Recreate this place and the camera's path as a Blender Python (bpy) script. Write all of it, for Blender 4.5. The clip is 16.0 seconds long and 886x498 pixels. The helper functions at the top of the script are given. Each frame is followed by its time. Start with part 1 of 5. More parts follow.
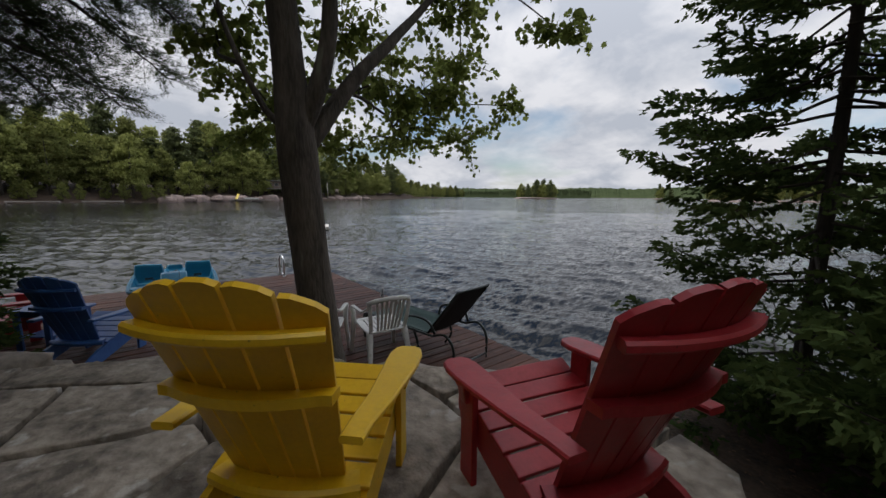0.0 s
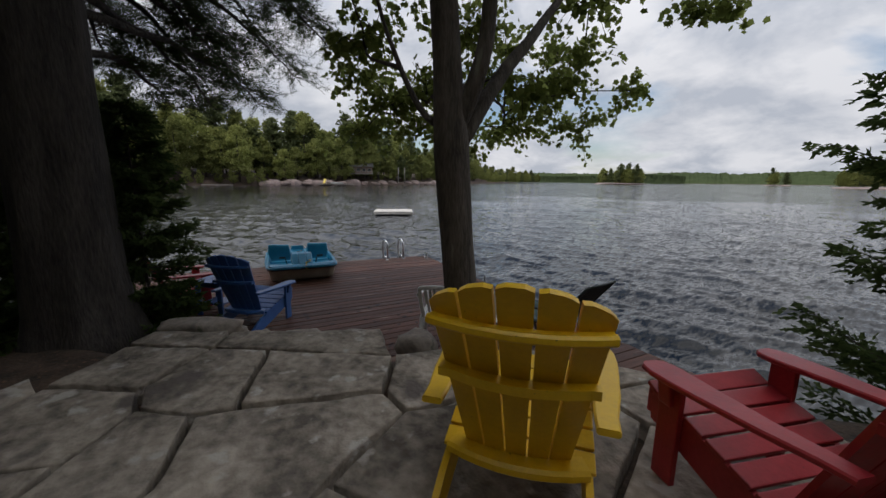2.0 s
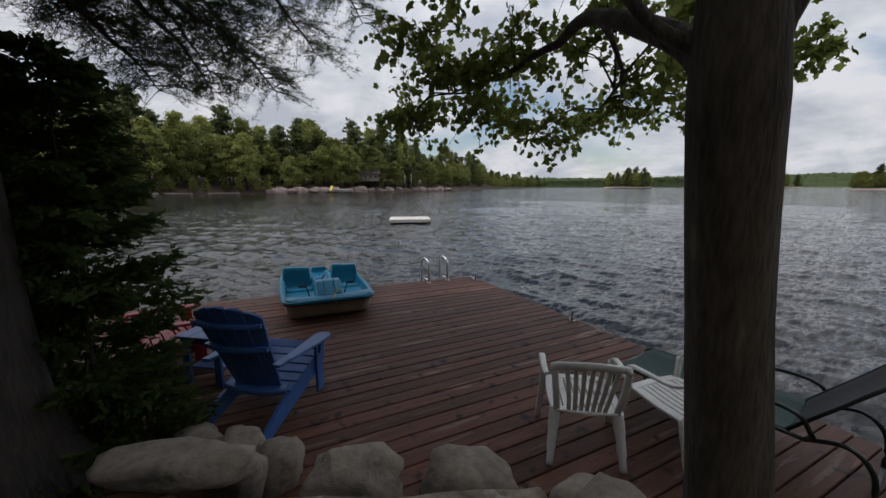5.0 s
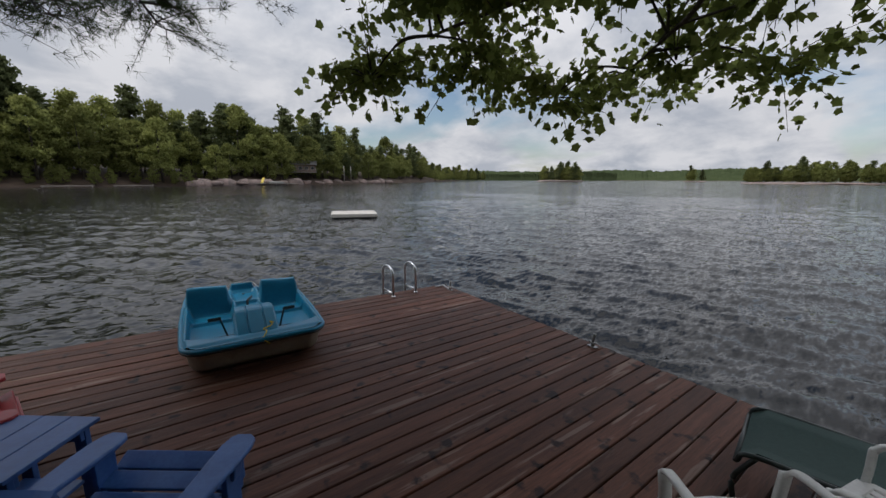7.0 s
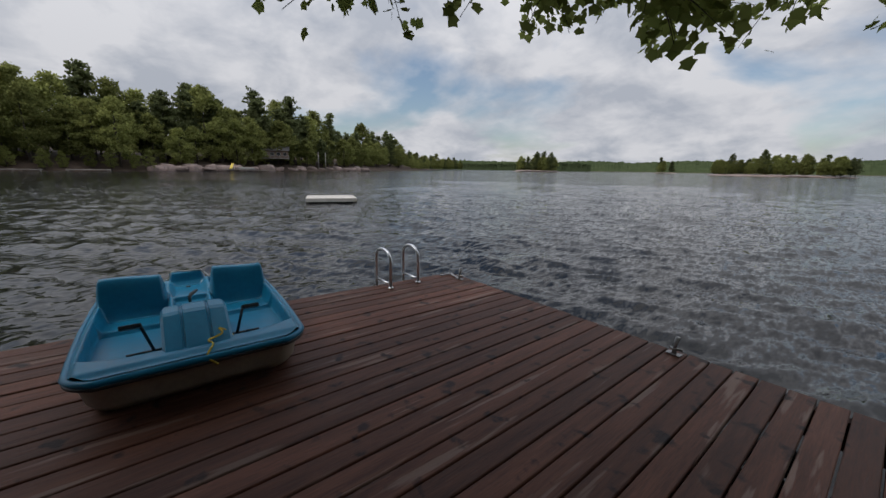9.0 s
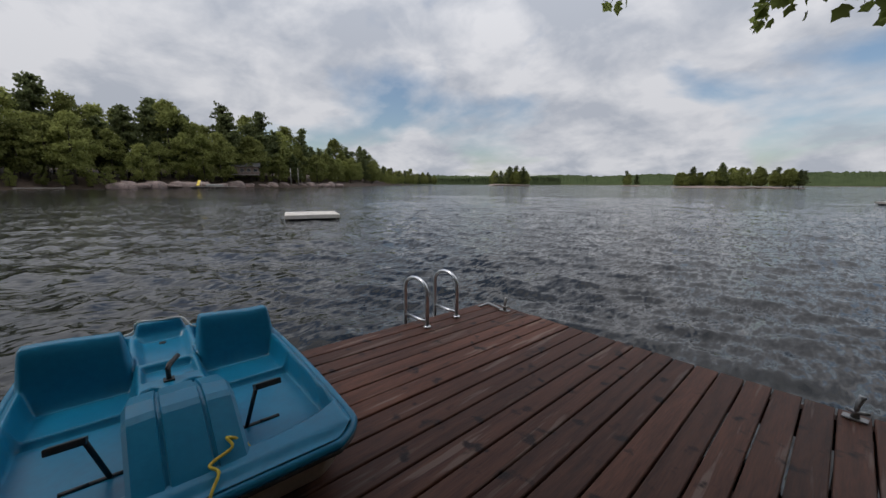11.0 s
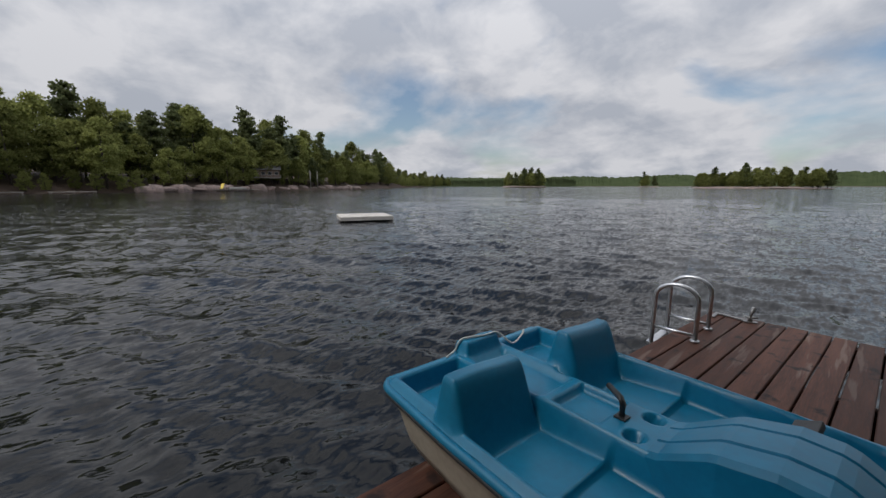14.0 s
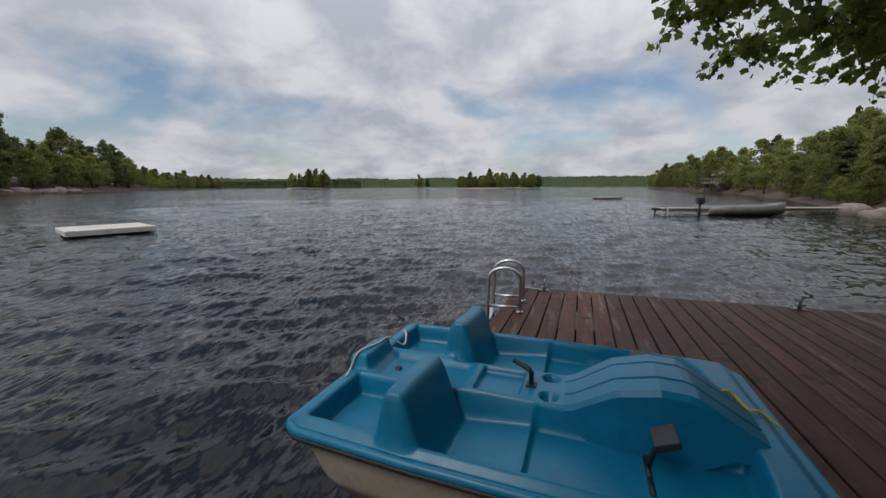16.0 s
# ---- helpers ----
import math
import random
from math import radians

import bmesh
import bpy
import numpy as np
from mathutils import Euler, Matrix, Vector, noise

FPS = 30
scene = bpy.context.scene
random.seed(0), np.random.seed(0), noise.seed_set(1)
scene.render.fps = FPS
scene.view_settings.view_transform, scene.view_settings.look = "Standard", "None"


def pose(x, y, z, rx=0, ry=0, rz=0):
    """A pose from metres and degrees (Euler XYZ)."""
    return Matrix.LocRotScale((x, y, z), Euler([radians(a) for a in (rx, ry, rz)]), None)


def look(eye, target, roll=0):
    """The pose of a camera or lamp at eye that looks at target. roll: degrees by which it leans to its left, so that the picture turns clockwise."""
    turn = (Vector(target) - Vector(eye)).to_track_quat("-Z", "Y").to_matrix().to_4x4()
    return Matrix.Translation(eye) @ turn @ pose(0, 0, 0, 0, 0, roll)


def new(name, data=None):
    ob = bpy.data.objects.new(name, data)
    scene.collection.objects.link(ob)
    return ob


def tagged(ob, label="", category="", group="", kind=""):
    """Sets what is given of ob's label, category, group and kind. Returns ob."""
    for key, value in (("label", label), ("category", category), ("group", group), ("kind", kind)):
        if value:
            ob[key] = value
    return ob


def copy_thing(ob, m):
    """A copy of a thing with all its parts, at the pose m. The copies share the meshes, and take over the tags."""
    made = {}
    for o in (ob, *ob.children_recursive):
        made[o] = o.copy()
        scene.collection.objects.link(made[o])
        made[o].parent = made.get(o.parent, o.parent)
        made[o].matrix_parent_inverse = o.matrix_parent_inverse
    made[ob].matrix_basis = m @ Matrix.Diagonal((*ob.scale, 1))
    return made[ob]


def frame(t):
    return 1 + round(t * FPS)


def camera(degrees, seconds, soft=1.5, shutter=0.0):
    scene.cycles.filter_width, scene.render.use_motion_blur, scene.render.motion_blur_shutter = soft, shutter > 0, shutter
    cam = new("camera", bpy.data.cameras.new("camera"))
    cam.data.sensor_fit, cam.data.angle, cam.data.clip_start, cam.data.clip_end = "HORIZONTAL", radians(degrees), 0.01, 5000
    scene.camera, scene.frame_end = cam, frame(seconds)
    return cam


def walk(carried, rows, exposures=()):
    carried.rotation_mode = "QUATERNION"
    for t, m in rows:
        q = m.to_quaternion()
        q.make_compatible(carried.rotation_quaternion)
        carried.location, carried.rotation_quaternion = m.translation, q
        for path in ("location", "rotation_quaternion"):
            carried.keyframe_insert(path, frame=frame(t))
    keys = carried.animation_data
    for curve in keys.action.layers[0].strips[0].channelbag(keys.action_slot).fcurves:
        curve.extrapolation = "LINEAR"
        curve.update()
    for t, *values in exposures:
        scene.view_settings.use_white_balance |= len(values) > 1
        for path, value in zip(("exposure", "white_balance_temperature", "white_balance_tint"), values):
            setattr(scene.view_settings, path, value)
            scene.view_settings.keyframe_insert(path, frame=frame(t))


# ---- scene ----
cam = camera(99.6, 16.0)

PATH = [
    (0, (8.661, -3.347, 1.864), (7.105, -2.121, 1.584), 0.4),
    (0.5, (8.697, -3.399, 1.934), (7.058, -2.306, 1.589), 0.3),
    (1, (8.675, -3.531, 1.965), (6.968, -2.553, 1.603), 0.3),
    (1.5, (8.567, -3.718, 1.959), (6.847, -2.765, 1.596), 0.5),
    (2, (8.418, -3.905, 1.948), (6.67, -3.004, 1.587), 0.6),
    (2.5, (8.168, -4.035, 1.941), (6.371, -3.234, 1.579), 0.5),
    (3, (7.834, -4.156, 1.944), (6.018, -3.399, 1.582), 0.5),
    (3.2, (7.685, -4.189, 1.945), (5.867, -3.437, 1.588), 0.5),
    (5.3, (6.127, -3.918, 1.895), (4.389, -2.986, 1.563), -0.1),
    (5.5, (5.936, -3.905, 1.902), (4.225, -2.927, 1.563), 0.1),
    (6, (5.507, -3.816, 1.862), (3.847, -2.755, 1.516), 0.3),
    (6.5, (5.154, -3.708, 1.841), (3.54, -2.58, 1.488), 0.3),
    (7, (4.838, -3.607, 1.817), (3.235, -2.469, 1.45), 0.2),
    (7.5, (4.543, -3.511, 1.742), (2.959, -2.359, 1.342), 0.5),
    (8, (4.283, -3.41, 1.633), (2.705, -2.255, 1.214), 0.2),
    (8.5, (3.983, -3.347, 1.538), (2.42, -2.174, 1.112), 0.6),
    (8.7, (3.846, -3.314, 1.503), (2.301, -2.118, 1.076), 0.8),
    (10.8, (2.593, -3.143, 1.387), (1.149, -1.805, 1.034), 0.2),
    (11, (2.475, -3.235, 1.39), (1.029, -1.896, 1.046), 0.3),
    (11.5, (2.124, -3.477, 1.361), (0.675, -2.14, 1.028), 0.4),
    (12, (1.806, -3.724, 1.342), (0.316, -2.43, 1.012), 0.4),
    (12.5, (1.468, -3.961, 1.292), (-0.041, -2.691, 0.966), 0.6),
    (13, (1.198, -4.162, 1.307), (-0.31, -2.89, 0.979), 0.4),
    (13.5, (0.972, -4.386, 1.325), (-0.538, -3.116, 0.998), 0.2),
    (14, (0.722, -4.576, 1.322), (-0.77, -3.286, 0.989), 0.0),
    (14.5, (0.519, -4.69, 1.316), (-0.911, -3.331, 0.984), -0.0),
    (15, (0.353, -4.759, 1.324), (-0.929, -3.261, 0.993), -0.2),
    (15.5, (0.261, -4.811, 1.319), (-0.752, -3.119, 0.986), -0.3),
    (16, (0.229, -4.809, 1.312), (-0.371, -2.929, 0.985), -0.2),
]
walk(cam, [(t, look(eye, target, roll)) for t, eye, target, roll in PATH],
     [(0, 0.26), (3, 0.24), (6, 0.16), (8.5, 0.06), (11, 0.04), (16, 0.0)])

# ---- light ----
SUN_EL, SUN_AZ = 52, 205
world = bpy.data.worlds.new("sky")
scene.world = world
world.use_nodes = True
wn, wl = world.node_tree.nodes, world.node_tree.links
wn.clear()


def wnode(kind, **vals):
    n = wn.new(kind)
    for k, v in vals.items():
        n.inputs[k].default_value = v
    return n


w_out = wn.new("ShaderNodeOutputWorld")
w_bg = wn.new("ShaderNodeBackground")
w_sky = wn.new("ShaderNodeTexSky")
w_sky.sky_type = "NISHITA"
w_sky.sun_disc = False
w_sky.sun_elevation, w_sky.sun_rotation = radians(SUN_EL), radians(SUN_AZ)
w_co = wn.new("ShaderNodeTexCoord")
w_sep = wn.new("ShaderNodeSeparateXYZ")
wl.new(w_co.outputs["Generated"], w_sep.inputs[0])
w_lift = wn.new("ShaderNodeMath")
w_lift.operation = "MAXIMUM"
w_lift.inputs[1].default_value = 0.0
wl.new(w_sep.outputs["Z"], w_lift.inputs[0])
w_den = wn.new("ShaderNodeMath")
w_den.inputs[1].default_value = 0.42
wl.new(w_lift.outputs[0], w_den.inputs[0])
w_pl = wn.new("ShaderNodeVectorMath")
w_pl.operation = "DIVIDE"
w_cmb = wn.new("ShaderNodeCombineXYZ")
for k in (0, 1, 2):
    wl.new(w_den.outputs[0], w_cmb.inputs[k])
wl.new(w_co.outputs["Generated"], w_pl.inputs[0])
wl.new(w_cmb.outputs[0], w_pl.inputs[1])
w_n1 = wnode("ShaderNodeTexNoise", Scale=1.45, Detail=7.0, Roughness=0.50, Distortion=0.3)
w_n2 = wnode("ShaderNodeTexNoise", Scale=3.7, Detail=7.0, Roughness=0.55, Distortion=0.2)
wl.new(w_pl.outputs[0], w_n1.inputs["Vector"])
wl.new(w_pl.outputs[0], w_n2.inputs["Vector"])
w_cov = wn.new("ShaderNodeValToRGB")
w_cov.color_ramp.elements[0].position, w_cov.color_ramp.elements[1].position = 0.375, 0.49
wl.new(w_n1.outputs[0], w_cov.inputs[0])
w_cl = wn.new("ShaderNodeValToRGB")
w_cl.color_ramp.elements[0].position, w_cl.color_ramp.elements[1].position = 0.38, 0.60
w_cl.color_ramp.elements[0].color = (0.425, 0.455, 0.52, 1)
w_cl.color_ramp.elements[1].color = (0.665, 0.672, 0.71, 1)
wl.new(w_n2.outputs[0], w_cl.inputs[0])
w_sc = wn.new("ShaderNodeVectorMath")
w_sc.operation = "SCALE"
w_sc.inputs["Scale"].default_value = 0.10
wl.new(w_sky.outputs[0], w_sc.inputs[0])
w_mix = wn.new("ShaderNodeMix")
w_mix.data_type = "RGBA"
wl.new(w_cov.outputs[0], w_mix.inputs["Factor"])
wl.new(w_sc.outputs[0], w_mix.inputs["A"])
wl.new(w_cl.outputs[0], w_mix.inputs["B"])
wl.new(w_mix.outputs["Result"], w_bg.inputs[0])
w_pow = wn.new("ShaderNodeMath")
w_pow.operation = "POWER"
w_pow.inputs[1].default_value = 2.2
wl.new(w_lift.outputs[0], w_pow.inputs[0])
w_zen = wn.new("ShaderNodeMath")
w_zen.operation = "MULTIPLY_ADD"
w_zen.inputs[1].default_value, w_zen.inputs[2].default_value = 1.5, 0.90
wl.new(w_pow.outputs[0], w_zen.inputs[0])
wl.new(w_zen.outputs[0], w_bg.inputs[1])
wl.new(w_bg.outputs[0], w_out.inputs[0])

sun_data = bpy.data.lights.new("sun", "SUN")
sun_data.energy, sun_data.angle, sun_data.color = 1.1, radians(14), (1.0, 0.96, 0.9)
sun = new("sun", sun_data)
sun.matrix_world = pose(0, 0, 60, 90 - SUN_EL, 0, 180 - SUN_AZ)

# ---- materials ----


def mat(name, c1, c2, scale=8.0, rough=0.6, bump=0.2, metal=0.0, stretch=(1, 1, 1), detail_scale=6.0, rand=0.0, spots=None, spec=0.5, bdist=0.01, marks=None):
    """Two colours mixed by coarse and fine noise, with a fine relief; rand varies the brightness from piece to piece."""
    m = bpy.data.materials.new(name)
    m.use_nodes = True
    n, l = m.node_tree.nodes, m.node_tree.links
    b = n["Principled BSDF"]
    b.inputs["Metallic"].default_value = metal
    b.inputs["Specular IOR Level"].default_value = spec
    co = n.new("ShaderNodeTexCoord")
    mp = n.new("ShaderNodeMapping")
    mp.inputs["Scale"].default_value = stretch
    l.new(co.outputs["Object"], mp.inputs[0])
    a = n.new("ShaderNodeTexNoise")
    a.inputs["Scale"].default_value, a.inputs["Detail"].default_value = scale, 5
    f = n.new("ShaderNodeTexNoise")
    f.inputs["Scale"].default_value, f.inputs["Detail"].default_value = scale * detail_scale, 6
    info = n.new("ShaderNodeObjectInfo")
    off = n.new("ShaderNodeVectorMath")
    off.operation = "MULTIPLY_ADD"
    sc = n.new("ShaderNodeCombineXYZ")
    for k in (0, 1, 2):
        l.new(info.outputs["Random"], sc.inputs[k])
    l.new(sc.outputs[0], off.inputs[0])
    off.inputs[1].default_value = (37, 19, 53)
    l.new(mp.outputs[0], off.inputs[2])
    l.new(off.outputs[0], a.inputs["Vector"])
    l.new(off.outputs[0], f.inputs["Vector"])
    add = n.new("ShaderNodeMath")
    add.operation = "MULTIPLY_ADD"
    add.inputs[1].default_value = 0.45
    l.new(f.outputs[0], add.inputs[0])
    half = n.new("ShaderNodeMath")
    half.operation = "MULTIPLY"
    half.inputs[1].default_value = 0.55
    l.new(a.outputs[0], half.inputs[0])
    l.new(half.outputs[0], add.inputs[2])
    ramp = n.new("ShaderNodeValToRGB")
    ramp.color_ramp.elements[0].position, ramp.color_ramp.elements[1].position = 0.36, 0.64
    ramp.color_ramp.elements[0].color, ramp.color_ramp.elements[1].color = (*c1, 1), (*c2, 1)
    l.new(add.outputs[0], ramp.inputs[0])
    colour = ramp.outputs[0]
    if spots:
        sp_scale, sp_at, sp_colour = spots
        v = n.new("ShaderNodeTexNoise")
        v.inputs["Scale"].default_value, v.inputs["Detail"].default_value = sp_scale, 4
        l.new(off.outputs[0], v.inputs["Vector"])
        r2 = n.new("ShaderNodeValToRGB")
        r2.color_ramp.elements[0].position, r2.color_ramp.elements[1].position = sp_at, sp_at + 0.06
        l.new(v.outputs[0], r2.inputs[0])
        mx = n.new("ShaderNodeMix")
        mx.data_type = "RGBA"
        l.new(r2.outputs[0], mx.inputs["Factor"])
        l.new(colour, mx.inputs["A"])
        mx.inputs["B"].default_value = (*sp_colour, 1)
        colour = mx.outputs["Result"]
    if marks:
        mk_scale, mk_at, mk_colour = marks
        v = n.new("ShaderNodeTexNoise")
        v.inputs["Scale"].default_value, v.inputs["Detail"].default_value = mk_scale, 5
        l.new(co.outputs["Object"], v.inputs["Vector"])
        r3 = n.new("ShaderNodeValToRGB")
        r3.color_ramp.elements[0].position, r3.color_ramp.elements[1].position = mk_at, mk_at + 0.08
        l.new(v.outputs[0], r3.inputs[0])
        mk = n.new("ShaderNodeMix")
        mk.data_type = "RGBA"
        l.new(r3.outputs[0], mk.inputs["Factor"])
        l.new(colour, mk.inputs["A"])
        mk.inputs["B"].default_value = (*mk_colour, 1)
        colour = mk.outputs["Result"]
    if rand:
        hsv = n.new("ShaderNodeHueSaturation")
        mr = n.new("ShaderNodeMapRange")
        mr.inputs["To Min"].default_value, mr.inputs["To Max"].default_value = 1 - rand, 1 + rand
        l.new(info.outputs["Random"], mr.inputs["Value"])
        l.new(mr.outputs[0], hsv.inputs["Value"])
        l.new(colour, hsv.inputs["Color"])
        colour = hsv.outputs[0]
    l.new(colour, b.inputs["Base Color"])
    rr = n.new("ShaderNodeMapRange")
    rr.inputs["To Min"].default_value, rr.inputs["To Max"].default_value = max(0.05, rough - 0.1), min(1, rough + 0.1)
    l.new(f.outputs[0], rr.inputs["Value"])
    l.new(rr.outputs[0], b.inputs["Roughness"])
    if bump:
        bp = n.new("ShaderNodeBump")
        bp.inputs["Strength"].default_value, bp.inputs["Distance"].default_value = bump, bdist
        l.new(add.outputs[0], bp.inputs["Height"])
        l.new(bp.outputs[0], b.inputs["Normal"])
    return m


def leaf_mat(name, c1, c2, thin=0.45, scale=3.0):
    """Foliage: diffuse with light coming through, its colour varied clump by clump and tree by tree."""
    m = bpy.data.materials.new(name)
    m.use_nodes = True
    n, l = m.node_tree.nodes, m.node_tree.links
    n.clear()
    out = n.new("ShaderNodeOutputMaterial")
    geo = n.new("ShaderNodeNewGeometry")
    co = n.new("ShaderNodeTexCoord")
    nz = n.new("ShaderNodeTexNoise")
    nz.inputs["Scale"].default_value, nz.inputs["Detail"].default_value = scale, 3
    l.new(co.outputs["Object"], nz.inputs["Vector"])
    mix = n.new("ShaderNodeMath")
    mix.operation = "MULTIPLY_ADD"
    mix.inputs[1].default_value = 0.35
    l.new(geo.outputs["Random Per Island"], mix.inputs[0])
    sub = n.new("ShaderNodeMath")
    sub.operation = "MULTIPLY"
    sub.inputs[1].default_value = 0.7
    l.new(nz.outputs[0], sub.inputs[0])
    l.new(sub.outputs[0], mix.inputs[2])
    ramp = n.new("ShaderNodeValToRGB")
    ramp.color_ramp.elements[0].position, ramp.color_ramp.elements[1].position = 0.25, 0.75
    ramp.color_ramp.elements[0].color, ramp.color_ramp.elements[1].color = (*c1, 1), (*c2, 1)
    l.new(mix.outputs[0], ramp.inputs[0])
    info = n.new("ShaderNodeObjectInfo")
    hsv = n.new("ShaderNodeHueSaturation")
    mr = n.new("ShaderNodeMapRange")
    mr.inputs["To Min"].default_value, mr.inputs["To Max"].default_value = 0.7, 1.3
    l.new(info.outputs["Random"], mr.inputs["Value"])
    l.new(mr.outputs[0], hsv.inputs["Value"])
    l.new(ramp.outputs[0], hsv.inputs["Color"])
    d = n.new("ShaderNodeBsdfDiffuse")
    t = n.new("ShaderNodeBsdfTranslucent")
    l.new(hsv.outputs[0], d.inputs[0])
    l.new(hsv.outputs[0], t.inputs[0])
    ms = n.new("ShaderNodeMixShader")
    ms.inputs[0].default_value = thin
    l.new(d.outputs[0], ms.inputs[1])
    l.new(t.outputs[0], ms.inputs[2])
    l.new(ms.outputs[0], out.inputs[0])
    return m


M_DECK = mat("stained_deck_wood", (0.058, 0.0225, 0.0135), (0.130, 0.053, 0.032), 2.2, 0.62, 0.6, stretch=(9, 0.7, 4), rand=0.36, spots=(1.7, 0.60, (0.165, 0.105, 0.08)), bdist=0.010, marks=(6.5, 0.60, (0.022, 0.011, 0.009)), spec=0.3)
M_STONE = mat("flagstone", (0.115, 0.096, 0.076), (0.42, 0.355, 0.285), 2.4, 0.9, 1.0, rand=0.16, spots=(5, 0.60, (0.42, 0.38, 0.33)), bdist=0.05, marks=(2.2, 0.60, (0.12, 0.10, 0.085)), spec=0.25)
M_ROCK = mat("granite_rock", (0.16, 0.14, 0.12), (0.36, 0.30, 0.25), 3.0, 0.9, 0.9, rand=0.15, spots=(6, 0.64, (0.13, 0.14, 0.09)), bdist=0.03)
M_PINKROCK = mat("pink_granite_bank", (0.16, 0.13, 0.115), (0.42, 0.31, 0.27), 0.5, 0.95, 0.8, bdist=0.2)
M_SOIL = mat("leaf_litter_soil", (0.03, 0.021, 0.015), (0.115, 0.075, 0.05), 6, 0.95, 1.0, spots=(25, 0.62, (0.17, 0.10, 0.06)), bdist=0.03)
M_YEL = mat("yellow_paint", (0.70, 0.41, 0.008), (0.80, 0.49, 0.012), 9, 0.42, 0.15, spots=(55, 0.70, (0.30, 0.19, 0.02)))
M_RED = mat("red_paint", (0.30, 0.016, 0.022), (0.40, 0.030, 0.036), 9, 0.42, 0.15, spots=(55, 0.72, (0.12, 0.01, 0.012)))
M_BLUE = mat("blue_paint", (0.030, 0.090, 0.27), (0.050, 0.135, 0.36), 9, 0.42, 0.15, spots=(40, 0.72, (0.03, 0.08, 0.2)))
M_WHITE = mat("white_resin", (0.62, 0.61, 0.58), (0.76, 0.75, 0.72), 10, 0.4, 0.05, spots=(9, 0.68, (0.5, 0.48, 0.43)))
M_BOAT = mat("blue_moulded_plastic", (0.003, 0.145, 0.262), (0.005, 0.190, 0.335), 5, 0.36, 0.12, spots=(3, 0.66, (0.012, 0.18, 0.31)), bdist=0.004, spec=0.45)
M_HULL = mat("tan_hull_plastic", (0.30, 0.26, 0.20), (0.42, 0.37, 0.29), 5, 0.5, 0.1)
M_BLACK = mat("black_plastic", (0.012, 0.012, 0.013), (0.03, 0.03, 0.032), 20, 0.5, 0.1)
M_STEEL = mat("worn_aluminium", (0.55, 0.56, 0.57), (0.75, 0.75, 0.76), 30, 0.32, 0.08, metal=1.0)
M_IRON = mat("grey_galvanised", (0.22, 0.22, 0.22), (0.38, 0.37, 0.36), 40, 0.5, 0.2, metal=0.8)
M_GREENFAB = mat("green_sling_fabric", (0.012, 0.038, 0.032), (0.02, 0.055, 0.046), 60, 0.75, 0.3)
M_BLACKFAB = mat("black_sling_fabric", (0.012, 0.013, 0.015), (0.025, 0.027, 0.03), 60, 0.8, 0.3)
M_DARKFRAME = mat("dark_green_tube", (0.012, 0.02, 0.018), (0.022, 0.033, 0.03), 30, 0.35, 0.05)
M_BARK = mat("maple_bark", (0.035, 0.028, 0.021), (0.12, 0.10, 0.08), 7, 0.95, 1.0, stretch=(1.5, 1.5, 0.3), spots=(7, 0.66, (0.16, 0.16, 0.12)), bdist=0.03)
M_PBARK = mat("pine_bark", (0.017, 0.014, 0.012), (0.068, 0.056, 0.048), 6, 0.95, 1.0, stretch=(1.3, 1.3, 0.3), bdist=0.05)
M_TWIG = mat("twig_bark", (0.03, 0.024, 0.018), (0.07, 0.055, 0.04), 10, 0.9, 0.3)
M_ROPE = mat("yellow_rope", (0.55, 0.40, 0.03), (0.72, 0.55, 0.08), 90, 0.8, 0.5)
M_CORD = mat("pale_cord", (0.5, 0.5, 0.47), (0.66, 0.66, 0.62), 90, 0.8, 0.4)
M_RAFT = mat("weathered_raft_boards", (0.46, 0.42, 0.37), (0.66, 0.62, 0.56), 3, 0.8, 0.3, rand=0.1)
M_GREYWOOD = mat("grey_dock_wood", (0.20, 0.18, 0.16), (0.36, 0.33, 0.30), 3, 0.85, 0.3, rand=0.12)
M_ALU = mat("dull_aluminium_boat", (0.15, 0.15, 0.14), (0.26, 0.25, 0.235), 2, 0.5, 0.1, metal=0.3)
M_WALLFAR = mat("brown_siding", (0.13, 0.09, 0.07), (0.22, 0.16, 0.12), 2, 0.8, 0.2)
M_ROOFFAR = mat("grey_shingles", (0.12, 0.12, 0.12), (0.22, 0.21, 0.21), 2, 0.9, 0.3)
M_GLASSFAR = mat("dark_window_glass", (0.02, 0.025, 0.03), (0.04, 0.045, 0.05), 2, 0.1, 0.0)
M_SLIDE = mat("yellow_plastic", (0.75, 0.55, 0.08), (0.85, 0.65, 0.12), 4, 0.4, 0.0)
M_LEAF = leaf_mat("maple_leaf", (0.15, 0.19, 0.045), (0.38, 0.43, 0.12), 0.70, 1.3)
M_NEEDLE = leaf_mat("pine_needle", (0.026, 0.042, 0.020), (0.080, 0.105, 0.042), 0.35, 2.0)
M_CEDAR = leaf_mat("cedar_spray", (0.045, 0.072, 0.026), (0.135, 0.180, 0.060), 0.5, 2.0)
M_FARDEC = leaf_mat("far_broadleaf", (0.135, 0.155, 0.048), (0.32, 0.335, 0.115), 0.58, 0.35)
M_FARPINE = leaf_mat("far_pine", (0.085, 0.102, 0.048), (0.20, 0.225, 0.10), 0.5, 0.35)
M_FARHILL = leaf_mat("far_wood", (0.030, 0.045, 0.022), (0.075, 0.095, 0.045), 0.1, 0.05)


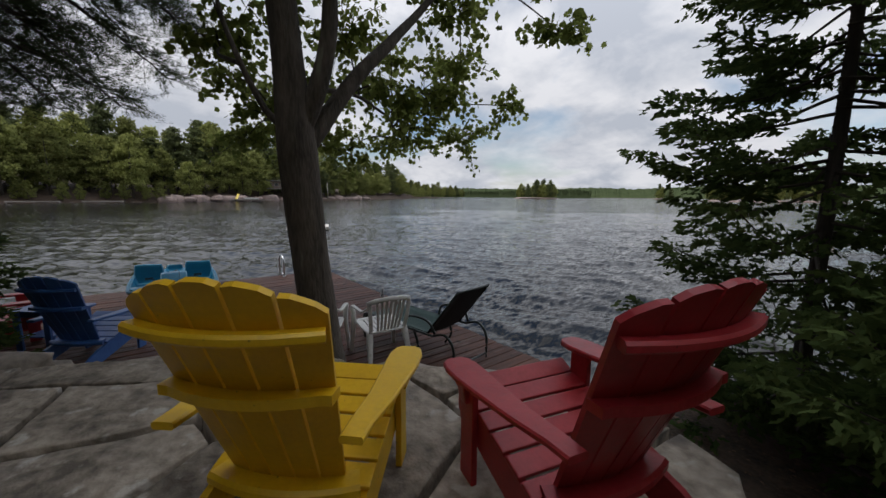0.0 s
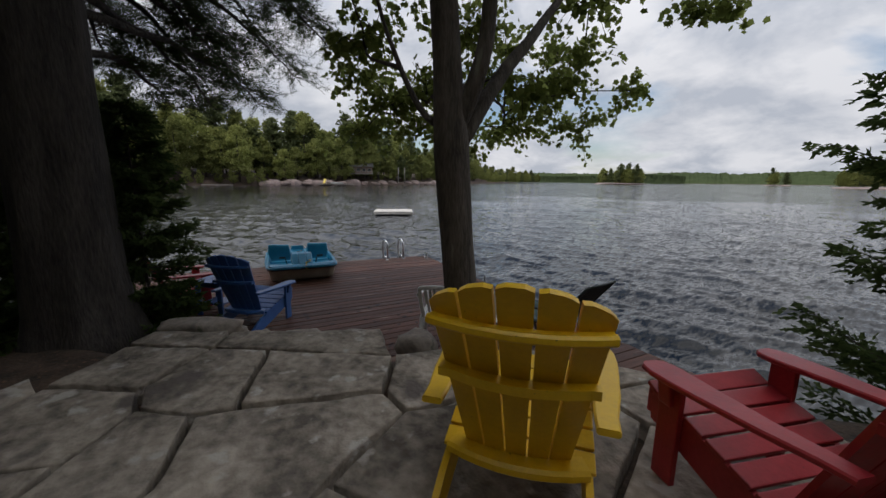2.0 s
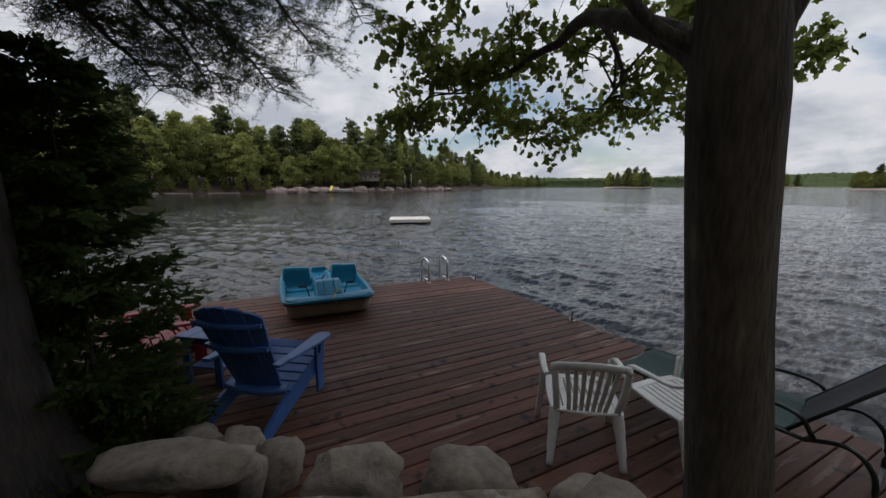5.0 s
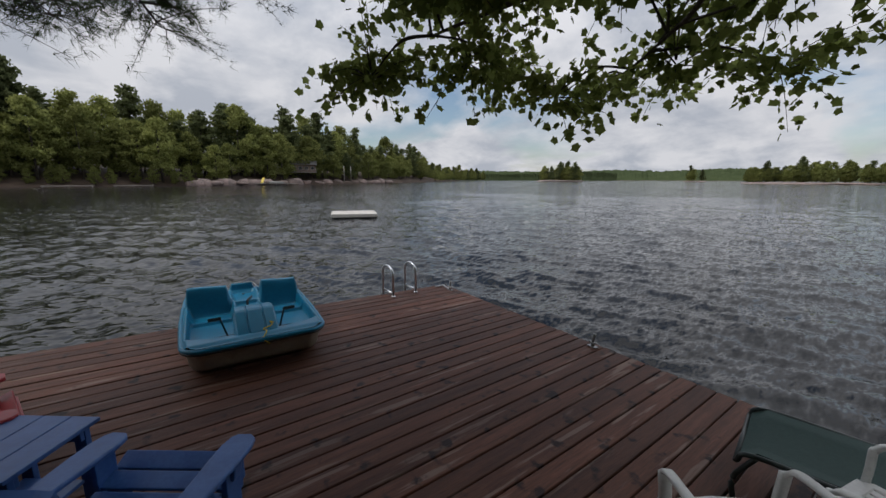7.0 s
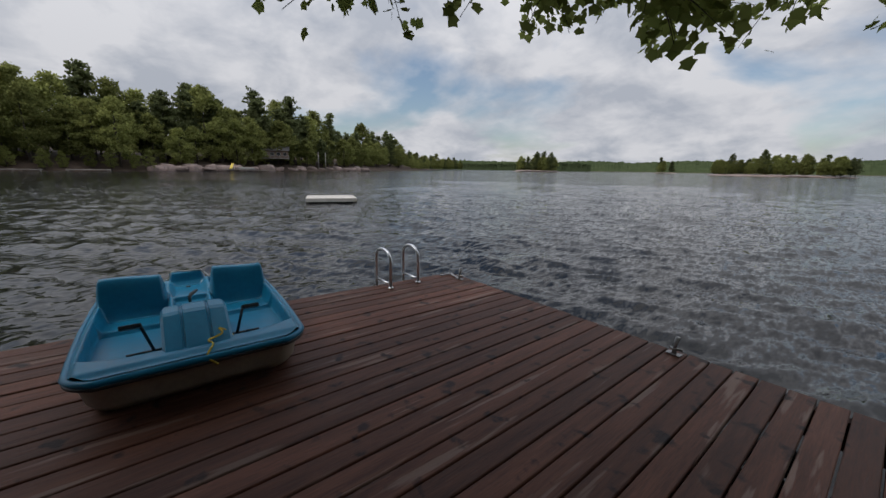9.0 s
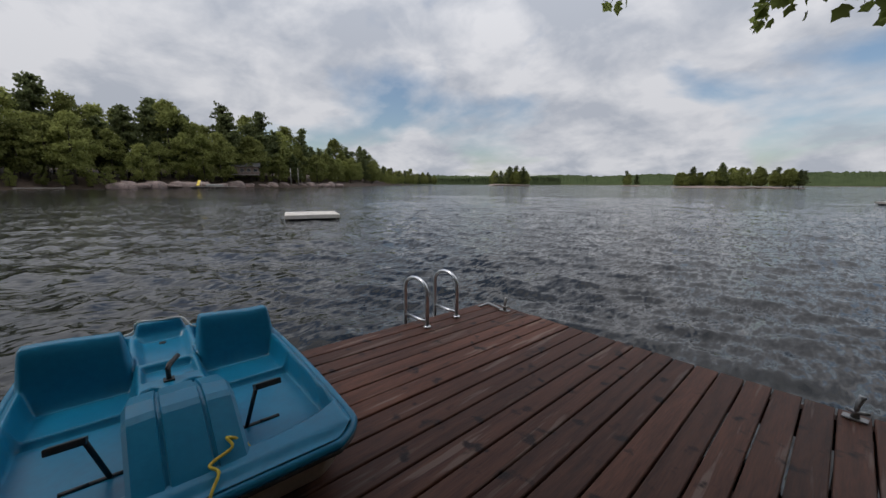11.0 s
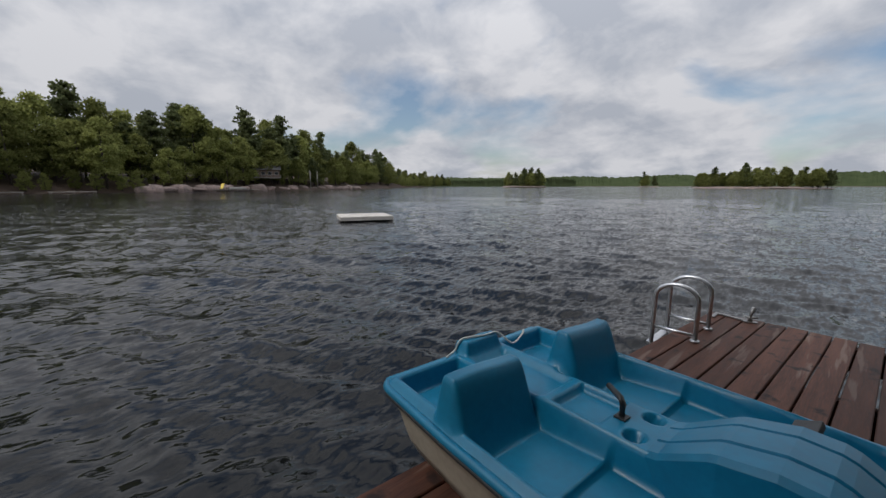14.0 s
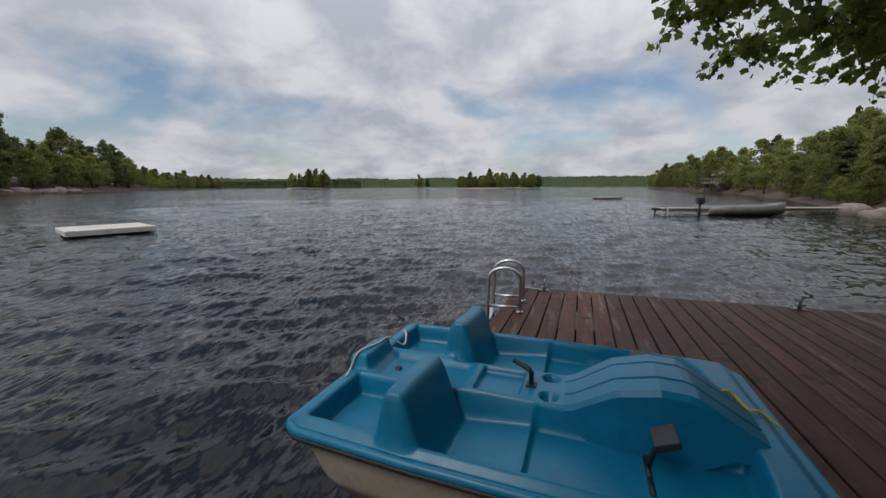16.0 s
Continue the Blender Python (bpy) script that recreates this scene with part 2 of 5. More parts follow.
def water_mat():
    m = bpy.data.materials.new("lake_water")
    m.use_nodes = True
    n, l = m.node_tree.nodes, m.node_tree.links
    b = n["Principled BSDF"]
    b.inputs["Base Color"].default_value = (0.0095, 0.0105, 0.0105, 1)
    b.inputs["Roughness"].default_value = 0.07
    b.inputs["IOR"].default_value = 1.33
    co = n.new("ShaderNodeTexCoord")
    geo = n.new("ShaderNodeNewGeometry")
    total = geo.outputs["Normal"]
    # wind ripples as slopes: steep along the wind, gentle along the crests, stronger in the gusts
    gust = n.new("ShaderNodeTexNoise")
    gust.inputs["Scale"].default_value, gust.inputs["Detail"].default_value = 0.07, 3
    l.new(co.outputs["Object"], gust.inputs["Vector"])
    gain = n.new("ShaderNodeMapRange")
    gain.inputs["From Min"].default_value, gain.inputs["From Max"].default_value = 0.3, 0.7
    gain.inputs["To Min"].default_value, gain.inputs["To Max"].default_value = 0.7, 1.25
    l.new(gust.outputs[0], gain.inputs["Value"])
    for sc, turn, steep in ((0.9, 66, 0.20), (2.6, 74, 0.58), (6.5, 60, 1.05), (17.0, 70, 0.6)):
        mp = n.new("ShaderNodeMapping")
        mp.inputs["Rotation"].default_value = (0, 0, radians(turn))
        mp.inputs["Scale"].default_value = (1.5, 0.62, 1)
        l.new(co.outputs["Object"], mp.inputs[0])
        nz = n.new("ShaderNodeTexNoise")
        nz.inputs["Scale"].default_value, nz.inputs["Detail"].default_value = sc, 2
        l.new(mp.outputs[0], nz.inputs["Vector"])
        mid = n.new("ShaderNodeVectorMath")
        mid.operation = "SUBTRACT"
        mid.inputs[1].default_value = (0.5, 0.5, 0.5)
        l.new(nz.outputs["Color"], mid.inputs[0])
        sep = n.new("ShaderNodeSeparateXYZ")
        l.new(mid.outputs[0], sep.inputs[0])
        for axis, ang, k in (("X", -turn, 1.0), ("Y", 90 - turn, 0.45)):
            amount = n.new("ShaderNodeMath")
            amount.operation = "MULTIPLY"
            l.new(sep.outputs[axis], amount.inputs[0])
            l.new(gain.outputs[0], amount.inputs[1])
            vec = n.new("ShaderNodeVectorMath")
            vec.operation = "SCALE"
            vec.inputs[0].default_value = (steep * k * math.cos(radians(ang)), steep * k * math.sin(radians(ang)), 0)
            l.new(amount.outputs[0], vec.inputs["Scale"])
            add = n.new("ShaderNodeVectorMath")
            l.new(total, add.inputs[0])
            l.new(vec.outputs[0], add.inputs[1])
            total = add.outputs[0]
    unit = n.new("ShaderNodeVectorMath")
    unit.operation = "NORMALIZE"
    l.new(total, unit.inputs[0])
    l.new(unit.outputs[0], b.inputs["Normal"])
    return m


M_WATER = water_mat()

# ---- building helpers ----
rng = np.random.default_rng(7)
Z3 = Vector((0, 0, 1))


def mesh_ob(name, verts, faces, material, parent=None, label="", smooth=False):
    me = bpy.data.meshes.new(name)
    me.from_pydata([tuple(v) for v in verts], [], [tuple(f) for f in faces])
    me.materials.append(material)
    if smooth:
        me.polygons.foreach_set("use_smooth", [True] * len(me.polygons))
    me.update()
    ob = new(name, me)
    ob.parent = parent
    if label:
        ob["label"] = label
    return ob


def part(name, bm, material, parent=None, label="", smooth=False):
    me = bpy.data.meshes.new(name)
    bm.normal_update()
    bm.to_mesh(me)
    bm.free()
    me.materials.append(material)
    if smooth:
        me.polygons.foreach_set("use_smooth", [True] * len(me.polygons))
    ob = new(name, me)
    ob.parent = parent
    if label:
        ob["label"] = label
    return ob


def thing(name, m, label, category, group="", kind=""):
    ob = new(name)
    ob.matrix_basis = m
    return tagged(ob, label, category, group, kind)


def board(name, size, m, material, parent=None, bevel=0.006, label=""):
    """A bevelled board of that size about its centre, at m."""
    bm = bmesh.new()
    bmesh.ops.create_cube(bm, size=1, matrix=m @ Matrix.Diagonal((*size, 1)))
    if bevel:
        bmesh.ops.bevel(bm, geom=list(bm.edges), offset=bevel, segments=2, affect="EDGES", profile=0.6)
    return part(name, bm, material, parent, label)


def sweep_geo(pts, section, verts, faces, up=Z3, closed_ends=True):
    """Sweeps a section (list of (a, b) per point, or one list for all) along pts; a runs sideways, b upwards."""
    pts = [Vector(p) for p in pts]
    base, k = len(verts), None
    for i, p in enumerate(pts):
        d = (pts[min(i + 1, len(pts) - 1)] - pts[max(i - 1, 0)]).normalized()
        side = d.cross(up)
        if side.length < 1e-4:
            side = d.cross(Vector((0, 1, 0)))
        side.normalize()
        top = side.cross(d)
        sec = section[i] if isinstance(section[0][0], (tuple, list)) else section
        k = len(sec)
        verts.extend(p + side * a + top * b for a, b in sec)
    for i in range(len(pts) - 1):
        for j in range(k):
            a, b = base + i * k + j, base + i * k + (j + 1) % k
            faces.append((a, b, b + k, a + k))
    if closed_ends:
        faces.append(tuple(base + j for j in range(k))[::-1])
        faces.append(tuple(base + (len(pts) - 1) * k + j for j in range(k)))


def ring(r, n=8):
    return [(r * math.cos(2 * math.pi * j / n), r * math.sin(2 * math.pi * j / n)) for j in range(n)]


def rect(w, h, c=0.25):
    """A rectangle with cut corners."""
    q = min(w, h) * c
    return [(-w / 2 + q, -h / 2), (w / 2 - q, -h / 2), (w / 2, -h / 2 + q), (w / 2, h / 2 - q), (w / 2 - q, h / 2), (-w / 2 + q, h / 2), (-w / 2, h / 2 - q), (-w / 2, -h / 2 + q)]


def tube(name, pts, radius, material, parent=None, sides=8, label="", up=Z3):
    v, f = [], []
    r = radius if isinstance(radius, (list, tuple)) else [radius] * len(pts)
    sweep_geo(pts, [ring(x, sides) for x in r], v, f, up)
    return mesh_ob(name, v, f, material, parent, label, True)


def strip(name, pts, w, h, material, parent=None, label="", up=Z3, smooth=False):
    v, f = [], []
    sec = [rect(a, h) for a in w] if isinstance(w, (list, tuple)) else rect(w, h)
    sweep_geo(pts, sec, v, f, up)
    return mesh_ob(name, v, f, material, parent, label, smooth)


def curve_pts(ctrl, n=10):
    """Points along a smooth line through the control points."""
    c = [Vector(p) for p in ctrl]
    c = [2 * c[0] - c[1]] + c + [2 * c[-1] - c[-2]]
    out = []
    for i in range(1, len(c) - 2):
        for j in range(n):
            t = j / n
            a, b, d, e = c[i - 1], c[i], c[i + 1], c[i + 2]
            out.append(0.5 * (2 * b + (d - a) * t + (2 * a - 5 * b + 4 * d - e) * t * t + (3 * b - a - 3 * d + e) * t ** 3))
    out.append(c[-2])
    return out


def cards(name, centres, template, size, material, parent=None, axis=None, tilt=0.6, seed=0, label="", kind=""):
    """One mesh of many small copies of a flat outline, each turned at random about its axis."""
    g = np.random.default_rng(seed)
    c = np.asarray(centres, float)
    n, t = len(c), np.asarray(template, float)
    k = len(t)
    a = g.normal(size=(n, 3)) if axis is None else np.asarray(axis, float) + g.normal(size=(n, 3)) * tilt
    a /= np.linalg.norm(a, axis=1)[:, None]
    o = g.normal(size=(n, 3))
    b = np.cross(a, o)
    b /= np.linalg.norm(b, axis=1)[:, None]
    d = np.cross(a, b)
    s = size * g.uniform(0.65, 1.25, n)
    v = c[:, None] + s[:, None, None] * (t[None, :, 0:1] * b[:, None] + t[None, :, 1:2] * a[:, None] + t[None, :, 2:3] * d[:, None])
    me = bpy.data.meshes.new(name)
    me.vertices.add(n * k)
    me.vertices.foreach_set("co", v.reshape(-1))
    me.loops.add(n * k)
    me.loops.foreach_set("vertex_index", np.arange(n * k))
    me.polygons.add(n)
    me.polygons.foreach_set("loop_start", np.arange(n) * k)
    me.polygons.foreach_set("loop_total", np.full(n, k))
    me.materials.append(material)
    me.update(calc_edges=True)
    ob = new(name, me)
    ob.parent = parent
    if label:
        ob["label"] = label
    if kind:
        ob["kind"] = kind
    return ob


MAPLE = [(0, 0, 0), (0.40, 0.06, 0.04), (0.36, 0.26, 0), (0.60, 0.46, 0.10), (0.34, 0.60, 0.03), (0.0, 0.95, 0.12), (-0.34, 0.60, 0.03), (-0.60, 0.46, 0.10), (-0.36, 0.26, 0), (-0.40, 0.06, 0.04)]
SPRAY = [(0, 0, 0), (0.26, 0.40, 0.05), (0.09, 0.48, 0.0), (0.17, 0.8, 0.05), (0, 1, 0.06), (-0.10, 0.6, 0.03), (-0.26, 0.44, 0.05)]
CLUMP = [(-0.4, -0.3, 0), (0.1, -0.5, 0.1), (0.5, -0.1, 0), (0.25, 0.45, -0.1), (-0.3, 0.4, 0.08)]

# ---- ground and lake ----
WATER = -0.45
SHORE = [(-0.4, -9), (2.4, -7.2), (3.5, -5.0), (4.15, -4.3), (4.75, -3.1), (5.1, -2.2), (6.2, -1.3), (7.4, 0.3), (9.2, 2.6), (13, 9), (16.8, 20), (19, 30), (27, 55), (36, 95), (40, 150), (62, 330), (120, 620), (60, 860), (-90, 900), (-330, 900), (-700, 800), (-640, 520),
         (-420, 380), (-338, 255), (-268, 181), (-205, 118), (-160, 66), (-141, 27), (-124, -31), (-112, -90), (-60, -80), (-16, -30)]


def lake_distance(px, py):
    """Metres to the shore line, positive on land."""
    best = np.full(px.shape, 1e9)
    inside = np.zeros(px.shape, bool)
    for (ax, ay), (bx, by) in zip(SHORE, SHORE[1:] + SHORE[:1]):
        dx, dy = bx - ax, by - ay
        t = np.clip(((px - ax) * dx + (py - ay) * dy) / (dx * dx + dy * dy), 0, 1)
        best = np.minimum(best, np.hypot(px - ax - t * dx, py - ay - t * dy))
        cross = (ay > py) != (by > py)
        with np.errstate(divide="ignore", invalid="ignore"):
            xi = ax + (py - ay) * dx / (dy if dy else 1e-9)
        inside ^= cross & (px < xi)
    return np.where(inside, -best, best)


def smooth(t):
    t = np.clip(t, 0, 1)
    return t * t * (3 - 2 * t)


def ground_height(px, py):
    d = lake_distance(px, py)
    r = np.hypot(px - 5, py + 3)
    near = -0.55 + 1.02 * smooth(d / 0.85) + 0.03 * np.sin(px * 1.7) * np.cos(py * 1.3)
    far = -0.6 + np.minimum(d * 0.16, 7.5) + 1.6 * smooth(d / 6)
    flat = smooth((r - 350) / 200)
    far = far * (1 - flat) + (-0.6 + np.minimum(d * 0.004, 0.9)) * flat
    w = smooth((r - 12) / 25)
    land = near * (1 - w) + far * w
    return np.where(d > 0, land, np.maximum(-2.2, -0.55 + d * 0.5))


def polar_sheet(name, centre, radii, turns, height, material, smooth_faces=True):
    ang = np.linspace(0, 2 * np.pi, turns, endpoint=False)
    R, A = np.meshgrid(radii, ang, indexing="ij")
    px, py = centre[0] + R * np.cos(A), centre[1] + R * np.sin(A)
    pz = height(px, py)
    n = len(radii)
    v = np.stack([px, py, pz], -1).reshape(-1, 3)
    i, j = np.meshgrid(np.arange(n - 1), np.arange(turns), indexing="ij")
    q = np.stack([i * turns + j, (i + 1) * turns + j, (i + 1) * turns + (j + 1) % turns, i * turns + (j + 1) % turns], -1).reshape(-1, 4)
    me = bpy.data.meshes.new(name)
    me.vertices.add(len(v))
    me.vertices.foreach_set("co", v.reshape(-1))
    me.loops.add(q.size)
    me.loops.foreach_set("vertex_index", q.reshape(-1))
    me.polygons.add(len(q))
    me.polygons.foreach_set("loop_start", np.arange(len(q)) * 4)
    me.polygons.foreach_set("loop_total", np.full(len(q), 4))
    me.polygons.foreach_set("use_smooth", np.full(len(q), smooth_faces))
    me.materials.append(material)
    me.update(calc_edges=True)
    return new(name, me)


def waves(px, py):
    r = np.hypot(px - 2, py + 3)
    z = np.zeros(px.shape)
    g = np.random.default_rng(3)
    for k in range(22):
        ang = radians(-68) + g.normal() * 0.48
        lam = 0.30 * 1.11 ** k
        amp = 0.0074 * lam ** 0.45 * g.uniform(0.6, 1.2)
        ph = g.uniform(0, 6.28) + 0.9 * np.sin(px * 0.21 * g.uniform(0.5, 1.5) + py * 0.17 * g.uniform(0.5, 1.5))
        fade = np.clip(lam / (0.030 * np.maximum(r, 0.1)) - 1.0, 0, 1)
        s = np.sin((px * math.cos(ang) + py * math.sin(ang)) * 2 * math.pi / lam + ph)
        z += amp * fade * (s + 0.35 * s * s)
    return WATER + z


ground = polar_sheet("ground", (5.2, -3.0), np.concatenate([[0.02], np.geomspace(0.25, 3200, 190)]), 240, ground_height, M_SOIL)
tagged(ground, "dark brown soil with leaf litter round the patio", "ground", kind="structure")
lake = polar_sheet("water", (1.0, -4.0), np.concatenate([[0.02], np.geomspace(0.4, 3000, 680)]), 760, waves, M_WATER)
tagged(lake, "dark rippled lake water reflecting a cloudy sky", "lake", kind="structure")

# ---- deck ----
PITCH = 0.152
FIRST = 0.0


def warp(x, y):
    """The outer boards fan out a little towards the back."""
    return x + 0.072 * y * min(1, max(0, (1.9 - x) / 2.2))


deck = thing("deck", pose(0, 0, 0), "low dock deck of brown stained planks over the water", "deck", kind="structure")


def back_end(x):
    for (xa, ya), (xb, yb) in (((-1, -6.6), (2.6, -6.6)), ((2.6, -6.6), (3.6, -5.3)), ((3.6, -5.3), (4.9, -3.1)), ((4.9, -3.1), (5.6, -2.0)), ((5.6, -2.0), (6.6, -1.1))):
        if x <= xb:
            return ya + (yb - ya) * (x - xa) / (xb - xa)
    return -1.0


# ---- stone patio ----
PATIO_Z = 0.615
# corners of the joints, then the stones between them
CORNER = {
    "a": (4.47, -4.74), "b": (4.76, -4.14), "c": (5.27, -2.91), "d": (5.83, -2.99), "e": (5.32, -3.85), "f": (5.09, -4.25), "g": (4.74, -4.88), "h": (5.57, -4.62),
    "i": (5.27, -5.18), "j": (6.06, -4.07), "k": (6.04, -4.29), "l": (5.85, -4.59), "m": (6.22, -4.79), "n": (6.29, -3.21), "o": (6.54, -3.18), "p": (6.90, -3.70),
    "q": (6.60, -4.38), "r": (6.09, -5.20), "s": (5.70, -5.40), "t": (5.02, -5.33), "u": (5.90, -2.50), "v": (6.25, -2.20), "w": (6.53, -1.99), "x": (6.62, -2.60),
}
CORNER.update({
    "A": (6.92, -1.97), "B": (7.25, -2.00), "C": (7.60, -2.72), "D": (7.30, -3.40), "E": (6.70, -1.55), "F": (7.00, -1.36), "G": (7.11, -1.07), "H": (7.98, -1.17),
    "I": (7.95, -1.44), "J": (8.30, -1.30), "K": (8.62, -2.10), "L": (9.30, -2.60), "M": (9.20, -3.60), "N": (8.10, -3.60), "O": (7.62, -4.30), "P": (7.20, -4.10),
    "Q": (9.50, -4.80), "R": (8.20, -4.90), "S": (7.70, -5.70), "T": (6.86, -4.64), "U": (6.62, -5.00), "V": (6.60, -5.75), "W": (9.30, -5.95), "X": (5.60, -5.75),
})
STONES = ["abfg", "bcdef", "gfhi", "fejklh", "edn" + "j", "jnopPTqk", "hlmrsi", "kqTUml", "tisX", "duvwxon", "xwABCDpo", "vEFAw", "AFGHIB", "IHJKCB", "CKLMN", "DCNOPp", "NMQRO", "TPORSVU", "mUVr", "RQWS", "srVX"]


def inset(poly, by):
    """The polygon drawn in by that much on every side."""
    area = sum(p.x * q.y - q.x * p.y for p, q in zip(poly, poly[1:] + poly[:1]))
    if area < 0:
        poly = poly[::-1]
    out = []
    for o, p, q in zip(poly[-1:] + poly[:-1], poly, poly[1:] + poly[:1]):
        a, b = (p - o).normalized(), (q - p).normalized()
        na, nb = Vector((-a.y, a.x)), Vector((-b.y, b.x))
        out.append(p + (na + nb) * (by / max(0.35, 1 + na.dot(nb))))
    return out


patio = thing("patio", pose(0, 0, 0), "grey flagstone patio with dark earth joints", "patio", kind="structure")


def flagstone(i):
    poly = inset([Vector(CORNER[k]) for k in STONES[i]], 0.023)
    pts = []
    for p, q in zip(poly, poly[1:] + poly[:1]):
        n = max(1, int((q - p).length / 0.09))
        for k in range(n):
            w = p + (q - p) * (k / n)
            e = noise.noise_vector((w.x * 3.1, w.y * 3.1, i)) * 0.022 + noise.noise_vector((w.x * 11, w.y * 11, i)) * 0.007
            pts.append(Vector((w.x + e.x, w.y + e.y)))
    c = sum(pts, Vector((0, 0))) / len(pts)
    tilt = Vector((rng.normal() * 0.008, rng.normal() * 0.008))
    rise = rng.normal() * 0.006
    v, f, n = [], [], len(pts)
    rings = ((1.0, -0.16), (1.0, -0.010), (0.993, -0.003), (0.97, 0.0), (0.8, 0.001), (0.62, 0.0), (0.42, 0.0), (0.2, 0.0))
    for s, dz in rings:
        for p in pts:
            w = c + (p - c) * s
            z = dz + rise + tilt.dot(w - c)
            if s < 1 or dz > -0.1:
                z += 0.014 * noise.noise((w.x * 3.5, w.y * 3.5, i * 3.0)) + 0.010 * noise.noise((w.x * 12, w.y * 12, i * 3.0))
            v.append((w.x, w.y, PATIO_Z + z))
    for k in range(len(rings) - 1):
        for j in range(n):
            f.append((k * n + j, k * n + (j + 1) % n, (k + 1) * n + (j + 1) % n, (k + 1) * n + j))
    f.append(tuple((len(rings) - 1) * n + j for j in range(n)))
    return mesh_ob("flagstone", v, f, M_STONE, patio, "", True)


def rock(name, at, size, seed, turn=0, parent=None, group="", label="rounded grey granite boulder at the patio edge", material=None, sub=3):
    bm = bmesh.new()
    bmesh.ops.create_icosphere(bm, subdivisions=sub, radius=0.5)
    for w in bm.verts:
        p = w.co.copy()
        k = 1 + 0.32 * noise.noise(p * 2.2 + Vector((seed * 7.3, 0, 0))) + 0.12 * noise.noise(p * 6 + Vector((0, seed * 3.1, 0)))
        q = Vector((max(-0.42, min(0.42, p.x)), max(-0.42, min(0.42, p.y)), max(-0.40, min(0.40, p.z)))) * k
        w.co = Vector((q.x * size[0], q.y * size[1], q.z * size[2]))
    ob = part(name, bm, material or M_ROCK, parent, smooth=True)
    ob.matrix_basis = pose(*at, 0, 0, turn)
    return tagged(ob, label, "rock", group)


EDGE = [((3.56, -4.42, 0.10), (0.40, 0.34, 0.42), 20), ((3.76, -4.16, 0.12), (0.36, 0.32, 0.40), 50), ((3.98, -3.92, 0.12), (0.34, 0.30, 0.40), 10), ((4.12, -4.16, 0.18), (0.36, 0.32, 0.42), 70), ((4.40, -3.55, 0.16), (0.62, 0.34, 0.46), 62), ((4.72, -2.98, 0.18), (0.55, 0.36, 0.46), 60),
        ((5.45, -2.62, 0.44), (0.40, 0.30, 0.34), 40), ((5.84, -2.33, 0.42), (0.56, 0.27, 0.30), 42), ((6.06, -1.72, 0.28), (0.80, 0.34, 0.34), 54), ((6.6, -1.2, 0.22), (0.7, 0.42, 0.44), 35), ((7.2, -0.8, 0.12), (0.7, 0.6, 0.6), 50), ((4.27, -4.42, 0.50), (0.80, 0.30, 0.24), 66), ((6.65, -0.5, -0.2), (0.8, 0.6, 0.6), 10), ((5.2, -2.5, 0.2), (0.4, 0.3, 0.4), 15)]
for i, (at, size, turn) in enumerate(EDGE):
    rock("rock", at, size, i + 1, turn, group="rocks along the patio edge")

# ---- pedal boat ----


def edge(x, a, b):
    return smooth((x - a) / (b - a))


def bump_box(U, V, u0, u1, v0, v1, s):
    return edge(U, u0 - s, u0 + s) * (1 - edge(U, u1 - s, u1 + s)) * edge(V, v0 - s, v0 + s) * (1 - edge(V, v1 - s, v1 + s))


def boat_half_width(u):
    """Half the beam at u: fullest amidships, drawn in at both ends."""
    return 0.650 - 0.04 * np.clip((u - 0.2) / 0.9, 0, 1) ** 1.5 - 0.02 * np.clip((-0.3 - u) / 0.6, 0, 1)


def boat_top(U, V):
    """Height of the moulded upper shell."""
    z = np.full(U.shape, 0.335)
    av = np.abs(V)
    # stern trays and the channel between them
    for s in (-1, 1):
        v0, v1 = (0.185, 0.565) if s > 0 else (-0.565, -0.185)
        z -= 0.11 * bump_box(U, V, -0.80, -0.47, v0, v1, 0.016)
    z -= 0.040 * bump_box(U, V, -0.74, -0.26, -0.125, 0.125, 0.03)
    z += 0.080 * bump_box(U, V, -0.90, -0.775, -0.135, 0.135, 0.018)
    # seats and footwells
    for s in (-1, 1):
        v0, v1 = (0.165, 0.580) if s > 0 else (-0.580, -0.165)
        well = bump_box(U, V, -0.36, 0.12, v0, v1, 0.028)
        z = z * (1 - well) + (0.232 - 0.10 * (0.1 - U)) * well
        foot = bump_box(U, V, 0.12, 0.90 - 0.10 * (av / 0.58) ** 4, v0 + 0.0, v1, 0.022)
        z = z * (1 - foot) + 0.022 * foot
    # seat backs, out to the sides of the hull
    for s in (-1, 1):
        v0, v1 = (0.165, 0.628) if s > 0 else (-0.628, -0.165)
        back = edge(U, -0.50, -0.395) * (1 - edge(U, -0.345, -0.20)) * edge(V, v0 - 0.035, v0 + 0.035) * (1 - edge(V, v1 - 0.035, v1 + 0.035))
        z = np.maximum(z, 0.2 + 0.33 * back * (0.97 + 0.03 * np.sin(V * 9)))
    # console tray and cup holders
    z -= 0.04 * bump_box(U, V, -0.19, 0.03, -0.12, 0.12, 0.010)
    for cv in (-0.088, 0.088):
        z -= 0.06 * (1 - edge(np.hypot(U - 0.165, V - cv), 0.034, 0.044))
    # rolled outer edge
    out = boat_half_width(U) - av
    z -= 0.035 * (1 - edge(out, 0.0, 0.05)) + 0.02 * (1 - edge(1.06 - U, 0, 0.06)) + 0.02 * (1 - edge(U + 0.88, 0, 0.05))
    return z


